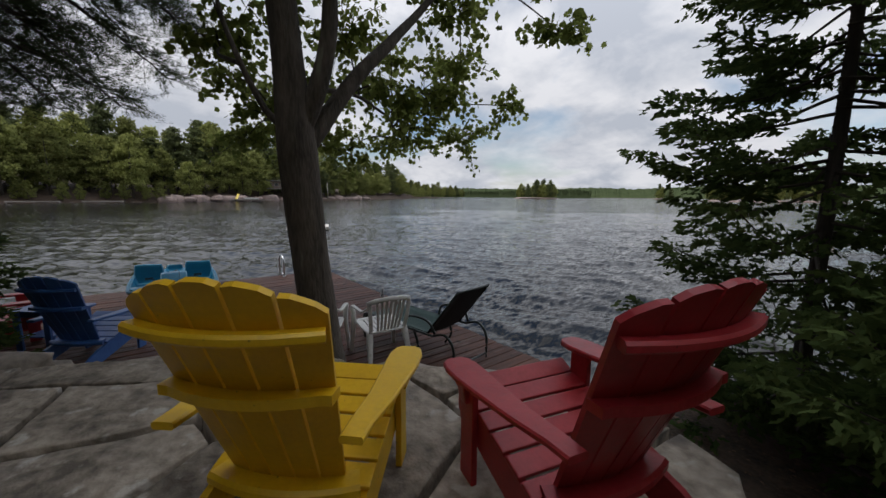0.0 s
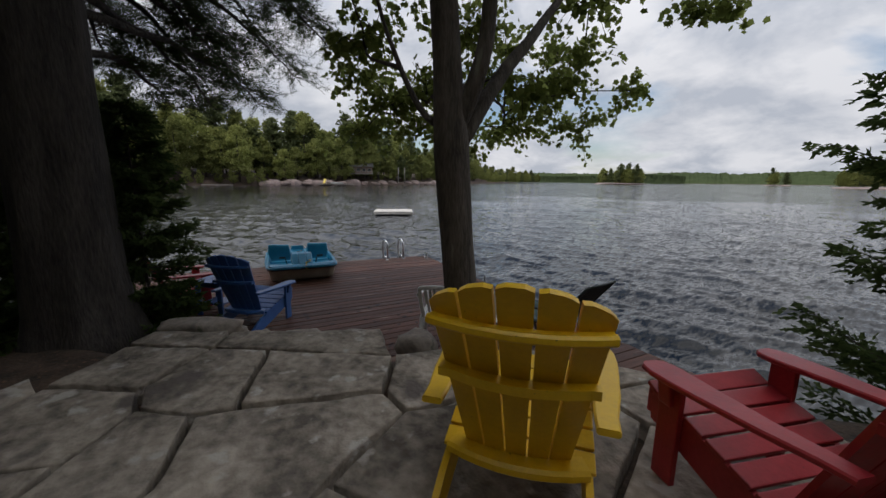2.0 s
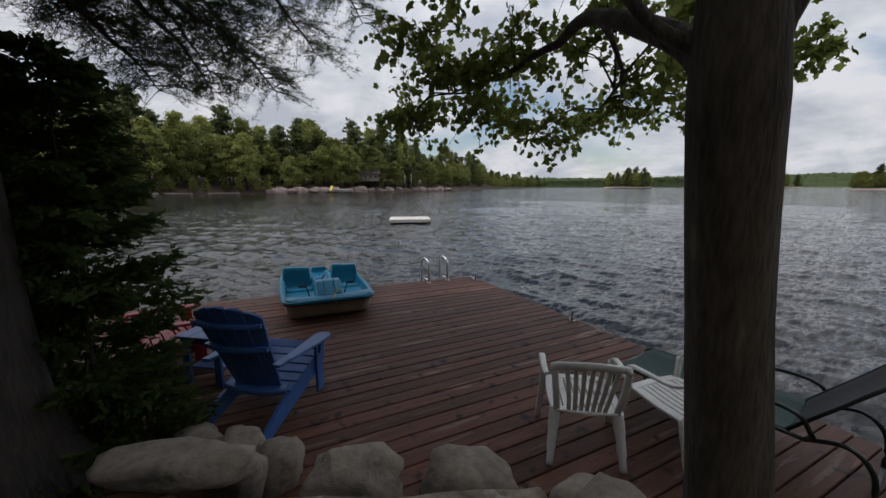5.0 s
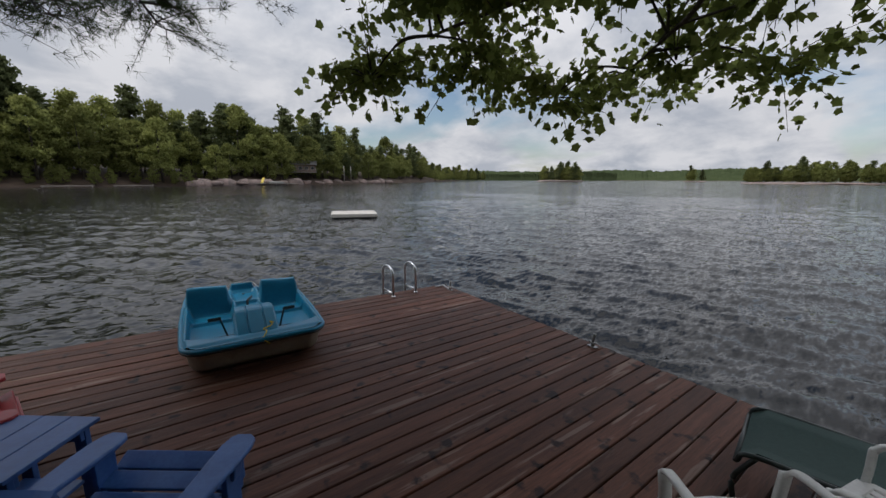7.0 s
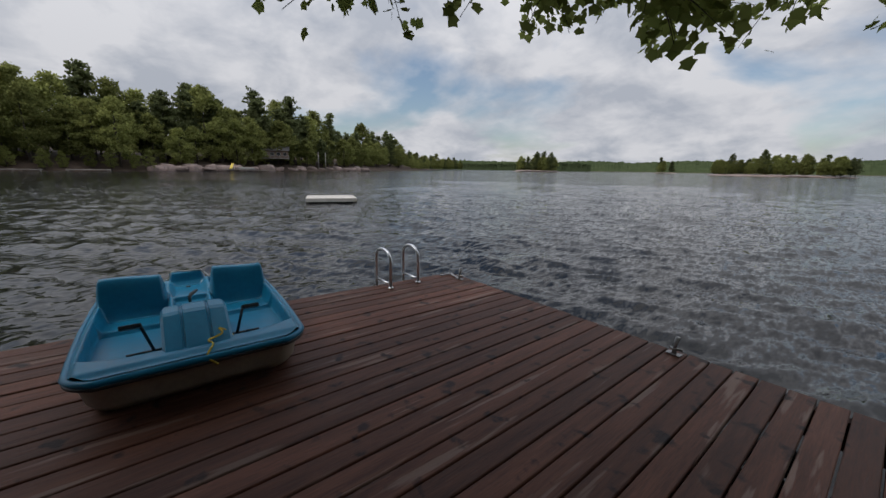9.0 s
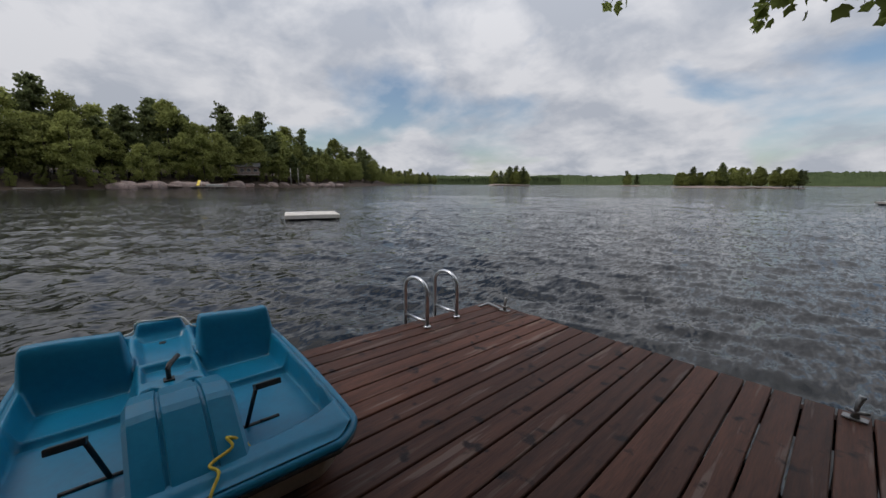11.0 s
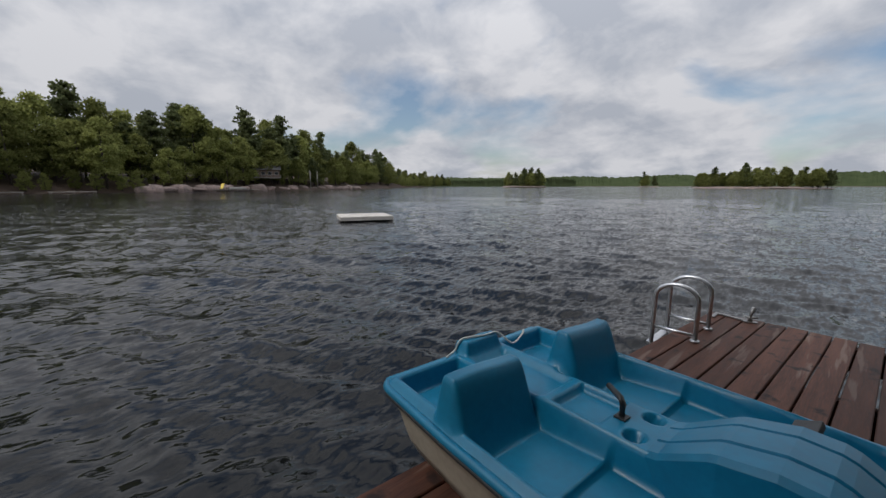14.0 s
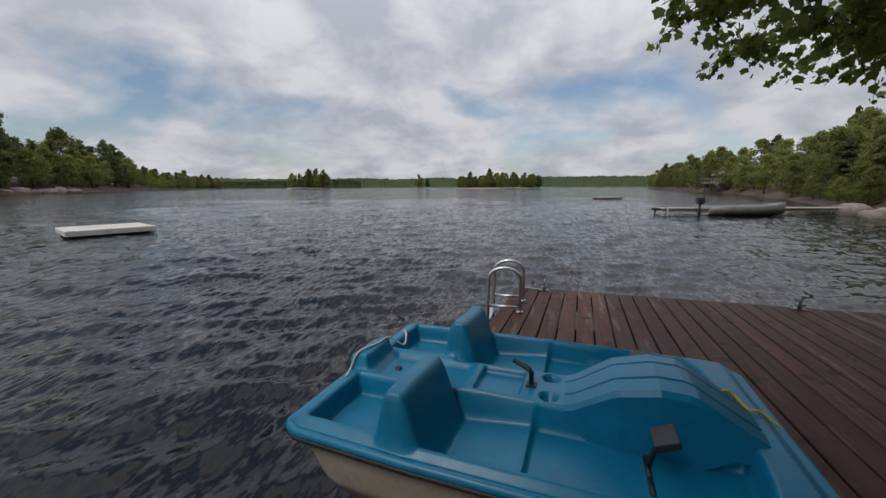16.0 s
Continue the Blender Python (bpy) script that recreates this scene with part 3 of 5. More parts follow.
def pedal_boat(m):
    t = thing("pedal_boat", m, "turquoise moulded plastic pedal boat lying on the deck", "pedal boat")
    nu, nv = 230, 160
    us, vs = np.linspace(-0.885, 1.075, nu), np.linspace(-1, 1, nv)
    U, W = np.meshgrid(us, vs, indexing="ij")
    hw = boat_half_width(U)
    corner = np.clip((U - 0.90) / 0.175, 0, 1) ** 2.5 * 0.12 + np.clip((-0.80 - U) / 0.085, 0, 1) ** 2 * 0.04
    V = W * (hw - corner * np.abs(W))
    Z = boat_top(U, V)
    v = np.stack([U, V, Z], -1).reshape(-1, 3)
    q = [(i * nv + j, (i + 1) * nv + j, (i + 1) * nv + j + 1, i * nv + j + 1) for i in range(nu - 1) for j in range(nv - 1)]
    mesh_ob("upper_shell", v, q, M_BOAT, t, "turquoise seats and trays", True)
    # faceted, grooved cover over the drive
    sect = [(-0.192, -0.3), (-0.188, -0.022), (-0.172, 0.0), (-0.084, 0.006), (-0.079, -0.006), (-0.069, -0.006), (-0.064, 0.007)]
    sect = sect + [(-a, b) for a, b in reversed(sect)]
    stations = [(0.235, 0.338, 0.80), (0.275, 0.352, 0.84), (0.43, 0.452, 0.93), (0.455, 0.462, 0.95), (0.60, 0.496, 1.0), (0.70, 0.492, 1.0), (0.735, 0.480, 1.0), (0.86, 0.402, 1.0), (0.955, 0.345, 1.0), (0.985, 0.325, 1.0)]
    cv = [(u, a * k, max(0.045 if u < 0.85 else 0.26, z + b)) for u, z, k in stations for a, b in sect]
    ns = len(sect)
    cf = [(i * ns + j, (i + 1) * ns + j, (i + 1) * ns + j + 1, i * ns + j + 1) for i in range(len(stations) - 1) for j in range(ns - 1)]
    cf += [tuple(range(ns)), tuple(range((len(stations) - 1) * ns + ns - 1, (len(stations) - 1) * ns - 1, -1))]
    mesh_ob("drive_cover", cv, cf, M_BOAT, t, "ridged cover over the pedal drive")
    # hull and rub rail follow the outline of the shell
    rim = [(us[i], V[i, 0]) for i in range(nu)] + [(us[-1], V[-1, j]) for j in range(nv)] + [(us[i], V[i, -1]) for i in range(nu - 1, -1, -1)] + [(us[0], V[0, j]) for j in range(nv - 1, -1, -1)]
    rim = rim[::3]
    n = len(rim)
    hv, hf = [], []
    levels = ((1.0, 1.0, 0.295), (1.012, 1.012, 0.285), (1.012, 1.012, 0.262), (0.965, 0.985, 0.255), (0.91, 0.965, 0.17), (0.87, 0.94, 0.07), (0.80, 0.91, 0.006), (0.3, 0.4, 0.0))
    for su, sv, z in levels:
        hv += [(0.08 + (a - 0.08) * su, b * sv, z) for a, b in rim]
    for k in range(len(levels) - 1):
        hf += [(k * n + j, k * n + (j + 1) % n, (k + 1) * n + (j + 1) % n, (k + 1) * n + j) for j in range(n)]
    mesh_ob("hull", hv, hf, M_HULL, t, "tan lower hull", True)
    rail = [(1.008 * a, 1.012 * b, 0.262) for a, b in rim]
    tube("rub_rail", rail + rail[:1], 0.013, M_BLACK, t, 6)
    skirt = [(1.004 * a, 1.006 * b, 0.289) for a, b in rim]
    tube("gunwale", skirt + skirt[:1], 0.022, M_BOAT, t, 6)
    # steering lever, drain plug, pedals
    tube("steering_lever", [(0.075, -0.01, 0.32), (0.075, -0.01, 0.40), (0.06, 0.0, 0.415), (-0.02, 0.045, 0.425)], [0.016, 0.014, 0.014, 0.012], M_BLACK, t, 8)
    board("lever_base", (0.05, 0.05, 0.012), pose(0.075, -0.01, 0.338), M_BLACK, t, 0.003)
    tube("drain_plug", [(-0.66, 0, 0.285), (-0.66, 0, 0.302)], 0.02, M_BLACK, t, 10)
    for s in (-1, 1):
        c = new("pedal_crank")
        c.parent = t
        c.matrix_basis = pose(0.56, 0.19 * s, 0.20)
        tube("axle", [(0, -0.03 * s, 0), (0, 0.12 * s, 0)], 0.011, M_BLACK, c, 8)
        tube("crank_arm", [(0, 0.06 * s, 0), (0.03, 0.11 * s, 0.20)], 0.010, M_BLACK, c, 8)
        tube("crank_arm", [(0, 0.19 * s, 0), (-0.03, 0.20 * s, -0.09)], 0.010, M_BLACK, c, 8)
        tube("axle", [(0, 0.12 * s, 0), (0, 0.21 * s, 0)], 0.011, M_BLACK, c, 8)
        board("pedal", (0.085, 0.115, 0.028), pose(0.03, 0.16 * s, 0.205, 0, -24, 0), M_BLACK, c, 0.006)
        board("pedal", (0.085, 0.115, 0.028), pose(-0.03, 0.25 * s, -0.10, 0, 15, 0), M_BLACK, c, 0.006)
    # lines lying on the boat
    tube("stern_line", curve_pts([(-0.84, -0.24, 0.338), (-0.87, -0.15, 0.345), (-0.84, -0.12, 0.418), (-0.80, 0.02, 0.420), (-0.79, 0.13, 0.414), (-0.73, 0.2, 0.345), (-0.79, 0.36, 0.342), (-0.85, 0.45, 0.335)], 5), 0.006, M_CORD, t, 6, "pale cord")
    tube("bow_line", curve_pts([(0.86, 0.22, 0.20), (0.90, 0.185, 0.34), (0.90, 0.12, 0.395), (0.94, 0.13, 0.372), (0.97, 0.05, 0.355), (1.02, 0.07, 0.345), (1.085, 0.03, 0.30), (1.10, 0.08, 0.24)], 5), 0.006, M_ROPE, t, 6, "yellow rope")
    tube("line_coil", [(0.70 + 0.06 * math.cos(a * 0.5), 0.40 + 0.045 * math.sin(a * 0.5), 0.066 + 0.001 * a) for a in range(34)], 0.005, M_ROPE, t, 5)
    return t


pedal_boat(pose(0.05, -3.035, 0.012, 0, -0.6, -3))

# ---- ladder, cleats ----


def swim_ladder(m):
    t = thing("swim_ladder", m, "bent aluminium swim ladder bolted to the deck edge", "ladder")
    for y in (0, 0.41):
        arc = [(0.165 * math.cos(a), y, 0.34 + 0.125 * math.sin(a)) for a in np.linspace(0, math.pi, 11)]
        tube("handrail", [(0.165, y, 0.02)] + arc + [(-0.167, y, 0.0), (-0.19, y, -1.1)], 0.018, M_STEEL, t, 10, up=Vector((0, 1, 0)))
        tube("foot_bar", [(0.175, y, 0.05), (-0.16, y, 0.055)], 0.015, M_STEEL, t, 8)
        tube("foot_flange", [(0.165, y, 0.003), (0.165, y, 0.016)], 0.035, M_STEEL, t, 12)
    for z in (-0.12, -0.4, -0.68):
        board("tread", (0.07, 0.40, 0.03), pose(-0.18, 0.205, z), M_STEEL, t, 0.006)
    return t


swim_ladder(pose(-0.315, -1.01, 0.018, 0, 0, 1.5))


def dock_cleat(m):
    t = thing("dock_cleat", m, "small grey galvanised mooring cleat on the deck edge", "cleat", "mooring cleats")
    board("base_plate", (0.11, 0.06, 0.01), pose(0, 0, 0.005), M_IRON, t, 0.003)
    tube("post", [(0, 0, 0.01), (0.0, 0, 0.09), (0.014, 0, 0.150)], [0.022, 0.015, 0.018], M_IRON, t, 8)
    tube("horn", [(-0.045, 0, 0.05), (0, 0, 0.042), (0.055, 0, 0.055)], [0.009, 0.014, 0.009], M_IRON, t, 8)
    return t


dock_cleat(pose(0.05, -0.06, 0.018, 0, 0, 10))
dock_cleat(pose(2.66, -0.045, 0.018, 0, 0, -6))
hv = thing("corner_bracket", pose(-0.12, -0.03, 0.018), "grey galvanised corner strap on the deck", "bracket")
board("strap", (0.26, 0.035, 0.014), pose(0, 0, 0.007, 0, 0, -12), M_IRON, hv, 0.003)
board("strap", (0.035, 0.16, 0.012), pose(-0.11, -0.06, 0.006), M_IRON, hv, 0.003)

# ---- chairs ----


def back_surface(s, t):
    """Point of a chair back: s from side to side, t upwards; hollow towards the sitter."""
    return Vector((s * (0.198 + 0.098 * t), -0.145 - 0.335 * t - 0.070 * (1 - s * s) * (0.45 + 0.55 * t), 0.22 + 0.85 * t))


def adirondack(name, m, material, label, group=""):
    t = thing(name, m, label, "chair", group)
    n = 5
    for i in range(n):
        s0, s1 = -1 + 2 * i / n + 0.018, -1 + 2 * (i + 1) / n - 0.018
        v, f, rows, cols = [], [], 12, 4
        for layer in (0, 1):
            for r in range(rows + 1):
                for c in range(cols + 1):
                    s = s0 + (s1 - s0) * c / cols
                    u = (c / cols - 0.5) * 2
                    top = 0.975 - 0.11 * (s * s) - 0.010 * u ** 6
                    p = back_surface(s, top * r / rows)
                    v.append(p + Vector((s * 0.006, -0.021, -0.008)) * layer)
        k = (rows + 1) * (cols + 1)
        for r in range(rows):
            for c in range(cols):
                a = r * (cols + 1) + c
                f.append((a, a + 1, a + cols + 2, a + cols + 1))
                f.append((k + a, k + a + cols + 1, k + a + cols + 2, k + a + 1))
        loop = [c for c in range(cols + 1)] + [r * (cols + 1) + cols for r in range(1, rows + 1)] + [rows * (cols + 1) + c for c in range(cols - 1, -1, -1)] + [r * (cols + 1) for r in range(rows - 1, 0, -1)]
        for a, b in zip(loop, loop[1:] + loop[:1]):
            f.append((a, a + k, b + k, b))
        mesh_ob("back_slat", v, f, material, t)
    strip("upper_brace", [back_surface(s, 0.80) + Vector((0, -0.046, -0.012)) for s in np.linspace(-1.0, 1.0, 15)], 0.05, 0.034, material, t)
    # wide lower brace with a straight rear edge
    v, f = [], []
    for z in (0.660, 0.692):
        for s in np.linspace(-1.12, 1.12, 17):
            p = back_surface(min(1, max(-1, s)), 0.54)
            x = s * 0.236
            v += [(x, p.y - 0.022, z), (x, p.y - 0.082, z)]
    for i in range(16):
        a = 2 * i
        f += [(a, a + 1, a + 3, a + 2), (34 + a, 34 + a + 2, 34 + a + 3, 34 + a + 1), (a + 1, 35 + a, 37 + a, a + 3), (a, a + 2, 36 + a, 34 + a)]
    f += [(0, 34, 35, 1), (32, 33, 67, 66)]
    mesh_ob("lower_brace", v, f, material, t)
    strip("seat_back_rail", [back_surface(s, 0.03) + Vector((0, -0.060, 0)) for s in np.linspace(-1.3, 1.3, 9)], 0.10, 0.05, material, t)
    for s in (-1, 1):
        # arm: narrow at the back, paddle-shaped in front
        rows = [(-0.37, 0.075, -0.012), (-0.28, 0.08, -0.010), (-0.12, 0.10, 0.008), (0.08, 0.13, 0.015), (0.20, 0.148, 0.016), (0.30, 0.150, 0.014), (0.36, 0.125, 0.013), (0.385, 0.075, 0.012)]
        strip("arm", [(s * (0.312 + o), y, 0.500 + 0.045 * (0.38 - y)) for y, w, o in rows], [w for y, w, o in rows], 0.026, material, t)
        # side rail: seat support that runs back to the ground
        v, f = [], []
        outline = [(0.40, 0.33), (0.38, 0.22), (0.10, 0.14), (-0.46, 0.0), (-0.60, 0.0), (-0.60, 0.045), (-0.30, 0.19), (0.0, 0.27), (0.36, 0.365)]
        for x in (s * 0.262, s * 0.290):
            v += [(x, y, z) for y, z in outline]
        k = len(outline)
        f = [tuple(range(k)), tuple(range(2 * k - 1, k - 1, -1))] + [(j, j + k, (j + 1) % k + k, (j + 1) % k) for j in range(k)]
        mesh_ob("side_rail", v, f, material, t)
        board("front_leg", (0.028, 0.11, 0.490), pose(s * 0.307, 0.26, 0.245), material, t, 0.005)
        board("arm_bracket", (0.026, 0.07, 0.13), pose(s * 0.334, 0.27, 0.430, 0, s * 8, 0), material, t, 0.01)
    for i in range(6):
        y = 0.36 - 0.104 * i
        board("seat_slat", (0.60 if i else 0.62, 0.092, 0.02), pose(0, y, 0.377 - 0.026 * i, 14 if i else 24, 0, 0), material, t, 0.006)
    board("front_apron", (0.57, 0.024, 0.12), pose(0, 0.405, 0.30), material, t, 0.006)
    return t


def facing(x, y, z, fx, fy):
    return pose(x, y, z, 0, 0, math.degrees(math.atan2(-fx, fy)))


adirondack("adirondack_chair", facing(7.236, -2.892, PATIO_Z + 0.008, -0.7167, 0.6974), M_YEL, "bright yellow painted slatted garden armchair on the flagstones")
adirondack("adirondack_chair", facing(7.88, -2.09, PATIO_Z + 0.008, -0.966, 0.259), M_RED, "dark red painted slatted garden armchair on the flagstones")
adirondack("adirondack_chair", facing(2.98, -3.93, 0.018, -0.81, 0.59), M_BLUE, "blue painted slatted garden armchair on the deck")
adirondack("adirondack_chair", facing(1.72, -4.92, 0.018, -0.3, 0.95), M_RED, "red painted slatted garden armchair on the deck by the cedar")


def side_table(m):
    t = thing("side_table", m, "light blue painted wooden side table between the deck chairs", "table")
    for i in range(3):
        board("top_slat", (0.155, 0.46, 0.022), pose(-0.16 + 0.16 * i, 0, 0.489), M_BLUE, t, 0.005)
    for sx in (-1, 1):
        for sy in (-1, 1):
            board("leg", (0.07, 0.03, 0.478), pose(sx * 0.17, sy * 0.18, 0.239), M_BLUE, t, 0.004)
    for sy in (-1, 1):
        board("apron", (0.40, 0.022, 0.07), pose(0, sy * 0.155, 0.44), M_BLUE, t, 0.004)
    board("lower_shelf", (0.34, 0.30, 0.02), pose(0, 0, 0.16), M_BLUE, t, 0.004)
    return t


side_table(facing(2.26, -4.40, 0.018, -0.8, 0.6))


def monobloc(m):
    t = thing("plastic_chair", m, "white moulded plastic garden armchair on the deck", "chair", "white chairs on the deck")
    w = 0.235
    # seat: front lip, side strips and slats
    strip("seat_rim", [(-w + 0.01, -0.2, 0.405), (-w, 0.0, 0.415), (-w + 0.01, 0.2, 0.43), (-w + 0.05, 0.245, 0.425)], 0.05, 0.022, M_WHITE, t)
    strip("seat_rim", [(w - 0.01, -0.2, 0.405), (w, 0.0, 0.415), (w - 0.01, 0.2, 0.43), (w - 0.05, 0.245, 0.425)], 0.05, 0.022, M_WHITE, t)
    strip("seat_front", [(-w + 0.02, 0.225, 0.428), (0, 0.25, 0.42), (w - 0.02, 0.225, 0.428)], 0.07, 0.024, M_WHITE, t)
    strip("seat_rear", [(-w + 0.03, -0.21, 0.405), (0, -0.225, 0.40), (w - 0.03, -0.21, 0.405)], 0.06, 0.024, M_WHITE, t)
    for i in range(8):
        x = -0.182 + 0.052 * i
        strip("seat_slat", [(x, -0.2, 0.402), (x, -0.02, 0.404), (x, 0.2, 0.426)], 0.041, 0.012, M_WHITE, t)
    # back: curved head rail and slats
    strip("head_rail", curve_pts([(-0.255, -0.27, 0.775), (-0.20, -0.335, 0.82), (0, -0.37, 0.845), (0.20, -0.335, 0.82), (0.255, -0.27, 0.775)], 5), 0.028, 0.055, M_WHITE, t, smooth=True)
    for i in range(7):
        x = -0.15 + 0.05 * i
        strip("back_slat", curve_pts([(x * 0.82, -0.225, 0.415), (x * 0.95, -0.285, 0.60), (x * 1.12, -0.352 + x * x * 1.1, 0.812)], 4), 0.031, 0.011, M_WHITE, t, up=Vector((0, -1, 0.3)))
    for s in (-1, 1):
        strip("back_post", curve_pts([(s * 0.205, -0.215, 0.40), (s * 0.225, -0.27, 0.58), (s * 0.245, -0.285, 0.785)], 5), 0.045, 0.02, M_WHITE, t, up=Vector((0, -1, 0.3)))
        strip("armrest", curve_pts([(s * 0.252, -0.28, 0.735), (s * 0.285, -0.16, 0.665), (s * 0.29, 0.05, 0.655), (s * 0.285, 0.19, 0.645), (s * 0.275, 0.235, 0.60)], 5), 0.045, 0.022, M_WHITE, t, smooth=True)
        strip("front_leg", curve_pts([(s * 0.275, 0.235, 0.61), (s * 0.262, 0.235, 0.42), (s * 0.29, 0.275, 0.0)], 5), [0.055] * 6 + [0.05] * 4 + [0.042], 0.03, M_WHITE, t, up=Vector((0, 1, 0)), smooth=True)
        strip("rear_leg", curve_pts([(s * 0.215, -0.20, 0.41), (s * 0.235, -0.26, 0.2), (s * 0.25, -0.31, 0.0)], 5), [0.075] * 4 + [0.06] * 4 + [0.045] * 3, 0.034, M_WHITE, t, up=Vector((0, 1, 0)), smooth=True)
    return t


monobloc(facing(4.57, -1.91, 0.018, -0.81, 0.59) @ Matrix.Diagonal((0.95, 0.95, 0.90, 1)))
monobloc(facing(4.93, -1.32, 0.018, -0.95, 0.12) @ Matrix.Diagonal((0.95, 0.95, 0.90, 1)))


def lounger(m):
    t = thing("sun_lounger", m, "dark green metal sun lounger with a raised black sling back", "sun lounger")
    for s in (-1, 1):
        x = s * 0.27
        tube("side_rail", curve_pts([(x, 0.90, 0.27), (x, 0.82, 0.335), (x, 0.3, 0.33), (x, -0.30, 0.33)], 5), 0.014, M_DARKFRAME, t, 8)
        tube("back_rail", [(x * 0.93, -0.20, 0.34), (x * 0.93, -0.40, 0.60), (x * 0.93, -0.60, 0.86)], 0.013, M_DARKFRAME, t, 8)
        tube("leg", curve_pts([(x, 0.82, 0.33), (x, 0.90, 0.16), (x, 0.88, 0.0)], 5), 0.014, M_DARKFRAME, t, 8)
        tube("leg", curve_pts([(x, 0.0, 0.34), (x, -0.07, 0.15), (x, 0.03, 0.0)], 5), 0.014, M_DARKFRAME, t, 8)
        tube("leg", curve_pts([(x, -0.28, 0.33), (x, -0.46, 0.38), (x, -0.57, 0.26), (x, -0.58, 0.0)], 5), 0.014, M_DARKFRAME, t, 8)
        tube("armrest", curve_pts([(x, 0.14, 0.33), (x * 1.04, 0.10, 0.46), (x * 1.04, -0.06, 0.50), (x * 1.04, -0.24, 0.48), (x, -0.32, 0.36)], 6), 0.014, M_DARKFRAME, t, 8)
    tube("cross_bar", [(-0.27, 0.90, 0.27), (0.27, 0.90, 0.27)], 0.013, M_DARKFRAME, t, 8)
    tube("cross_bar", [(-0.27, -0.58, 0.05), (0.27, -0.58, 0.05)], 0.012, M_DARKFRAME, t, 8)
    tube("cross_bar", [(-0.25, -0.60, 0.86), (0.25, -0.60, 0.86)], 0.013, M_DARKFRAME, t, 8)

    def sling(name, line, material, lab):
        v, f = [], []
        for k, dz in enumerate((0.008, -0.004)):
            for y, z in line:
                for c in range(7):
                    u = c / 6 * 2 - 1
                    v.append((u * 0.255, y, z + dz - 0.022 * (1 - u * u)))
        n = len(line)
        for k in (0, 1):
            for i in range(n - 1):
                for c in range(6):
                    a = k * n * 7 + i * 7 + c
                    f.append((a, a + 1, a + 8, a + 7) if k else (a, a + 7, a + 8, a + 1))
        for i in range(n - 1):
            for c in (0, 6):
                a = i * 7 + c
                f.append((a, a + 7, a + 7 + n * 7, a + n * 7))
        mesh_ob(name, v, f, material, t, lab, True)

    sling("seat_sling", [(0.89, 0.29), (0.82, 0.34), (0.6, 0.338), (0.2, 0.336), (-0.20, 0.338)], M_GREENFAB, "green woven sling")
    sling("back_sling", [(-0.205, 0.35), (-0.33, 0.51), (-0.46, 0.68), (-0.60, 0.87)], M_BLACKFAB, "black woven sling")
    return t


lounger(facing(5.17, -0.77, 0.018, -0.985, -0.17) @ Matrix.Diagonal((1.08, 1.05, 1.0, 1)))

# ---- near trees ----


def limb(name, ctrl, r0, r1, parent, material, sides=10, wob=0.03, n=7):
    pts = curve_pts(ctrl, n)
    k = len(pts)
    out = [p + noise.noise_vector(p * 1.7) * wob * min(1, i / 4) for i, p in enumerate(pts)]
    return tube(name, out, [r0 + (r1 - r0) * (i / (k - 1)) for i in range(k)], material, parent, sides)


def trunk(name, ctrl, radii, parent, material, sides=22, flare=0.0, rough=0.06, n=10):
    """A trunk with root flare and furrowed sides."""
    pts = curve_pts(ctrl, n)
    rr = np.interp(np.linspace(0, len(radii) - 1, len(pts)), range(len(radii)), radii)
    secs = []
    for p, r in zip(pts, rr):
        sec = []
        for j in range(sides):
            a = 2 * math.pi * j / sides
            h = max(0, 1 - (p.z - pts[0].z) / 0.6)
            k = 1 + rough * noise.noise((math.cos(a) * 3, math.sin(a) * 3, p.z * 0.9)) + rough * 0.8 * math.sin(a * 9 + p.z) * 0.4 + flare * h * h * (1 + 0.4 * math.sin(a * 5 + 1))
            sec.append((r * k * math.cos(a), r * k * math.sin(a)))
        secs.append(sec)
    v, f = [], []
    sweep_geo(pts, secs, v, f, Vector((0, 1, 0)))
    return mesh_ob(name, v, f, material, parent, "", True)


CLUMPS = [(1.1, -1.85, 2.85, 0.68), (0.75, -1.6, 3.05, 0.5), (1.75, -1.1, 2.95, 0.6), (1.5, -0.4, 3.0, 0.5), (2.4, -0.6, 2.6, 0.5), (2.1, 0.5, 2.8, 0.5), (3.0, 0.4, 2.9, 0.6), (3.6, 1.1, 2.85, 0.55), (4.4, 1.3, 3.3, 0.34), (2.1, -2.1, 3.6, 0.55), (2.9, -1.4, 3.3, 0.6), (3.8, 0.1, 3.4, 0.65), (3.6, -1.1, 4.0, 0.75), (5.0, -0.3, 4.0, 0.55),
          (5.9, 0.5, 3.72, 0.36), (6.6, -0.4, 3.9, 0.6), (4.3, -2.2, 4.3, 0.7), (5.3, -1.5, 4.9, 1.0), (6.3, -1.9, 4.9, 0.9), (3.2, -2.3, 3.9, 0.5), (4.5, -1.3, 5.6, 1.1), (5.6, -2.9, 5.3, 0.9), (3.9, -2.7, 3.5, 0.35), (2.0, -0.9, 3.5, 0.55), (2.8, -0.3, 3.5, 0.55), (3.4, 0.6, 3.4, 0.5), (1.5, -1.5, 3.5, 0.45), (4.6, -0.9, 3.0, 0.35), (3.3, 0.9, 3.95, 0.5), (4.3, 0.4, 3.7, 0.4), (2.7, -1.9, 3.05, 0.42), (3.0, 0.0, 4.1, 0.5)]


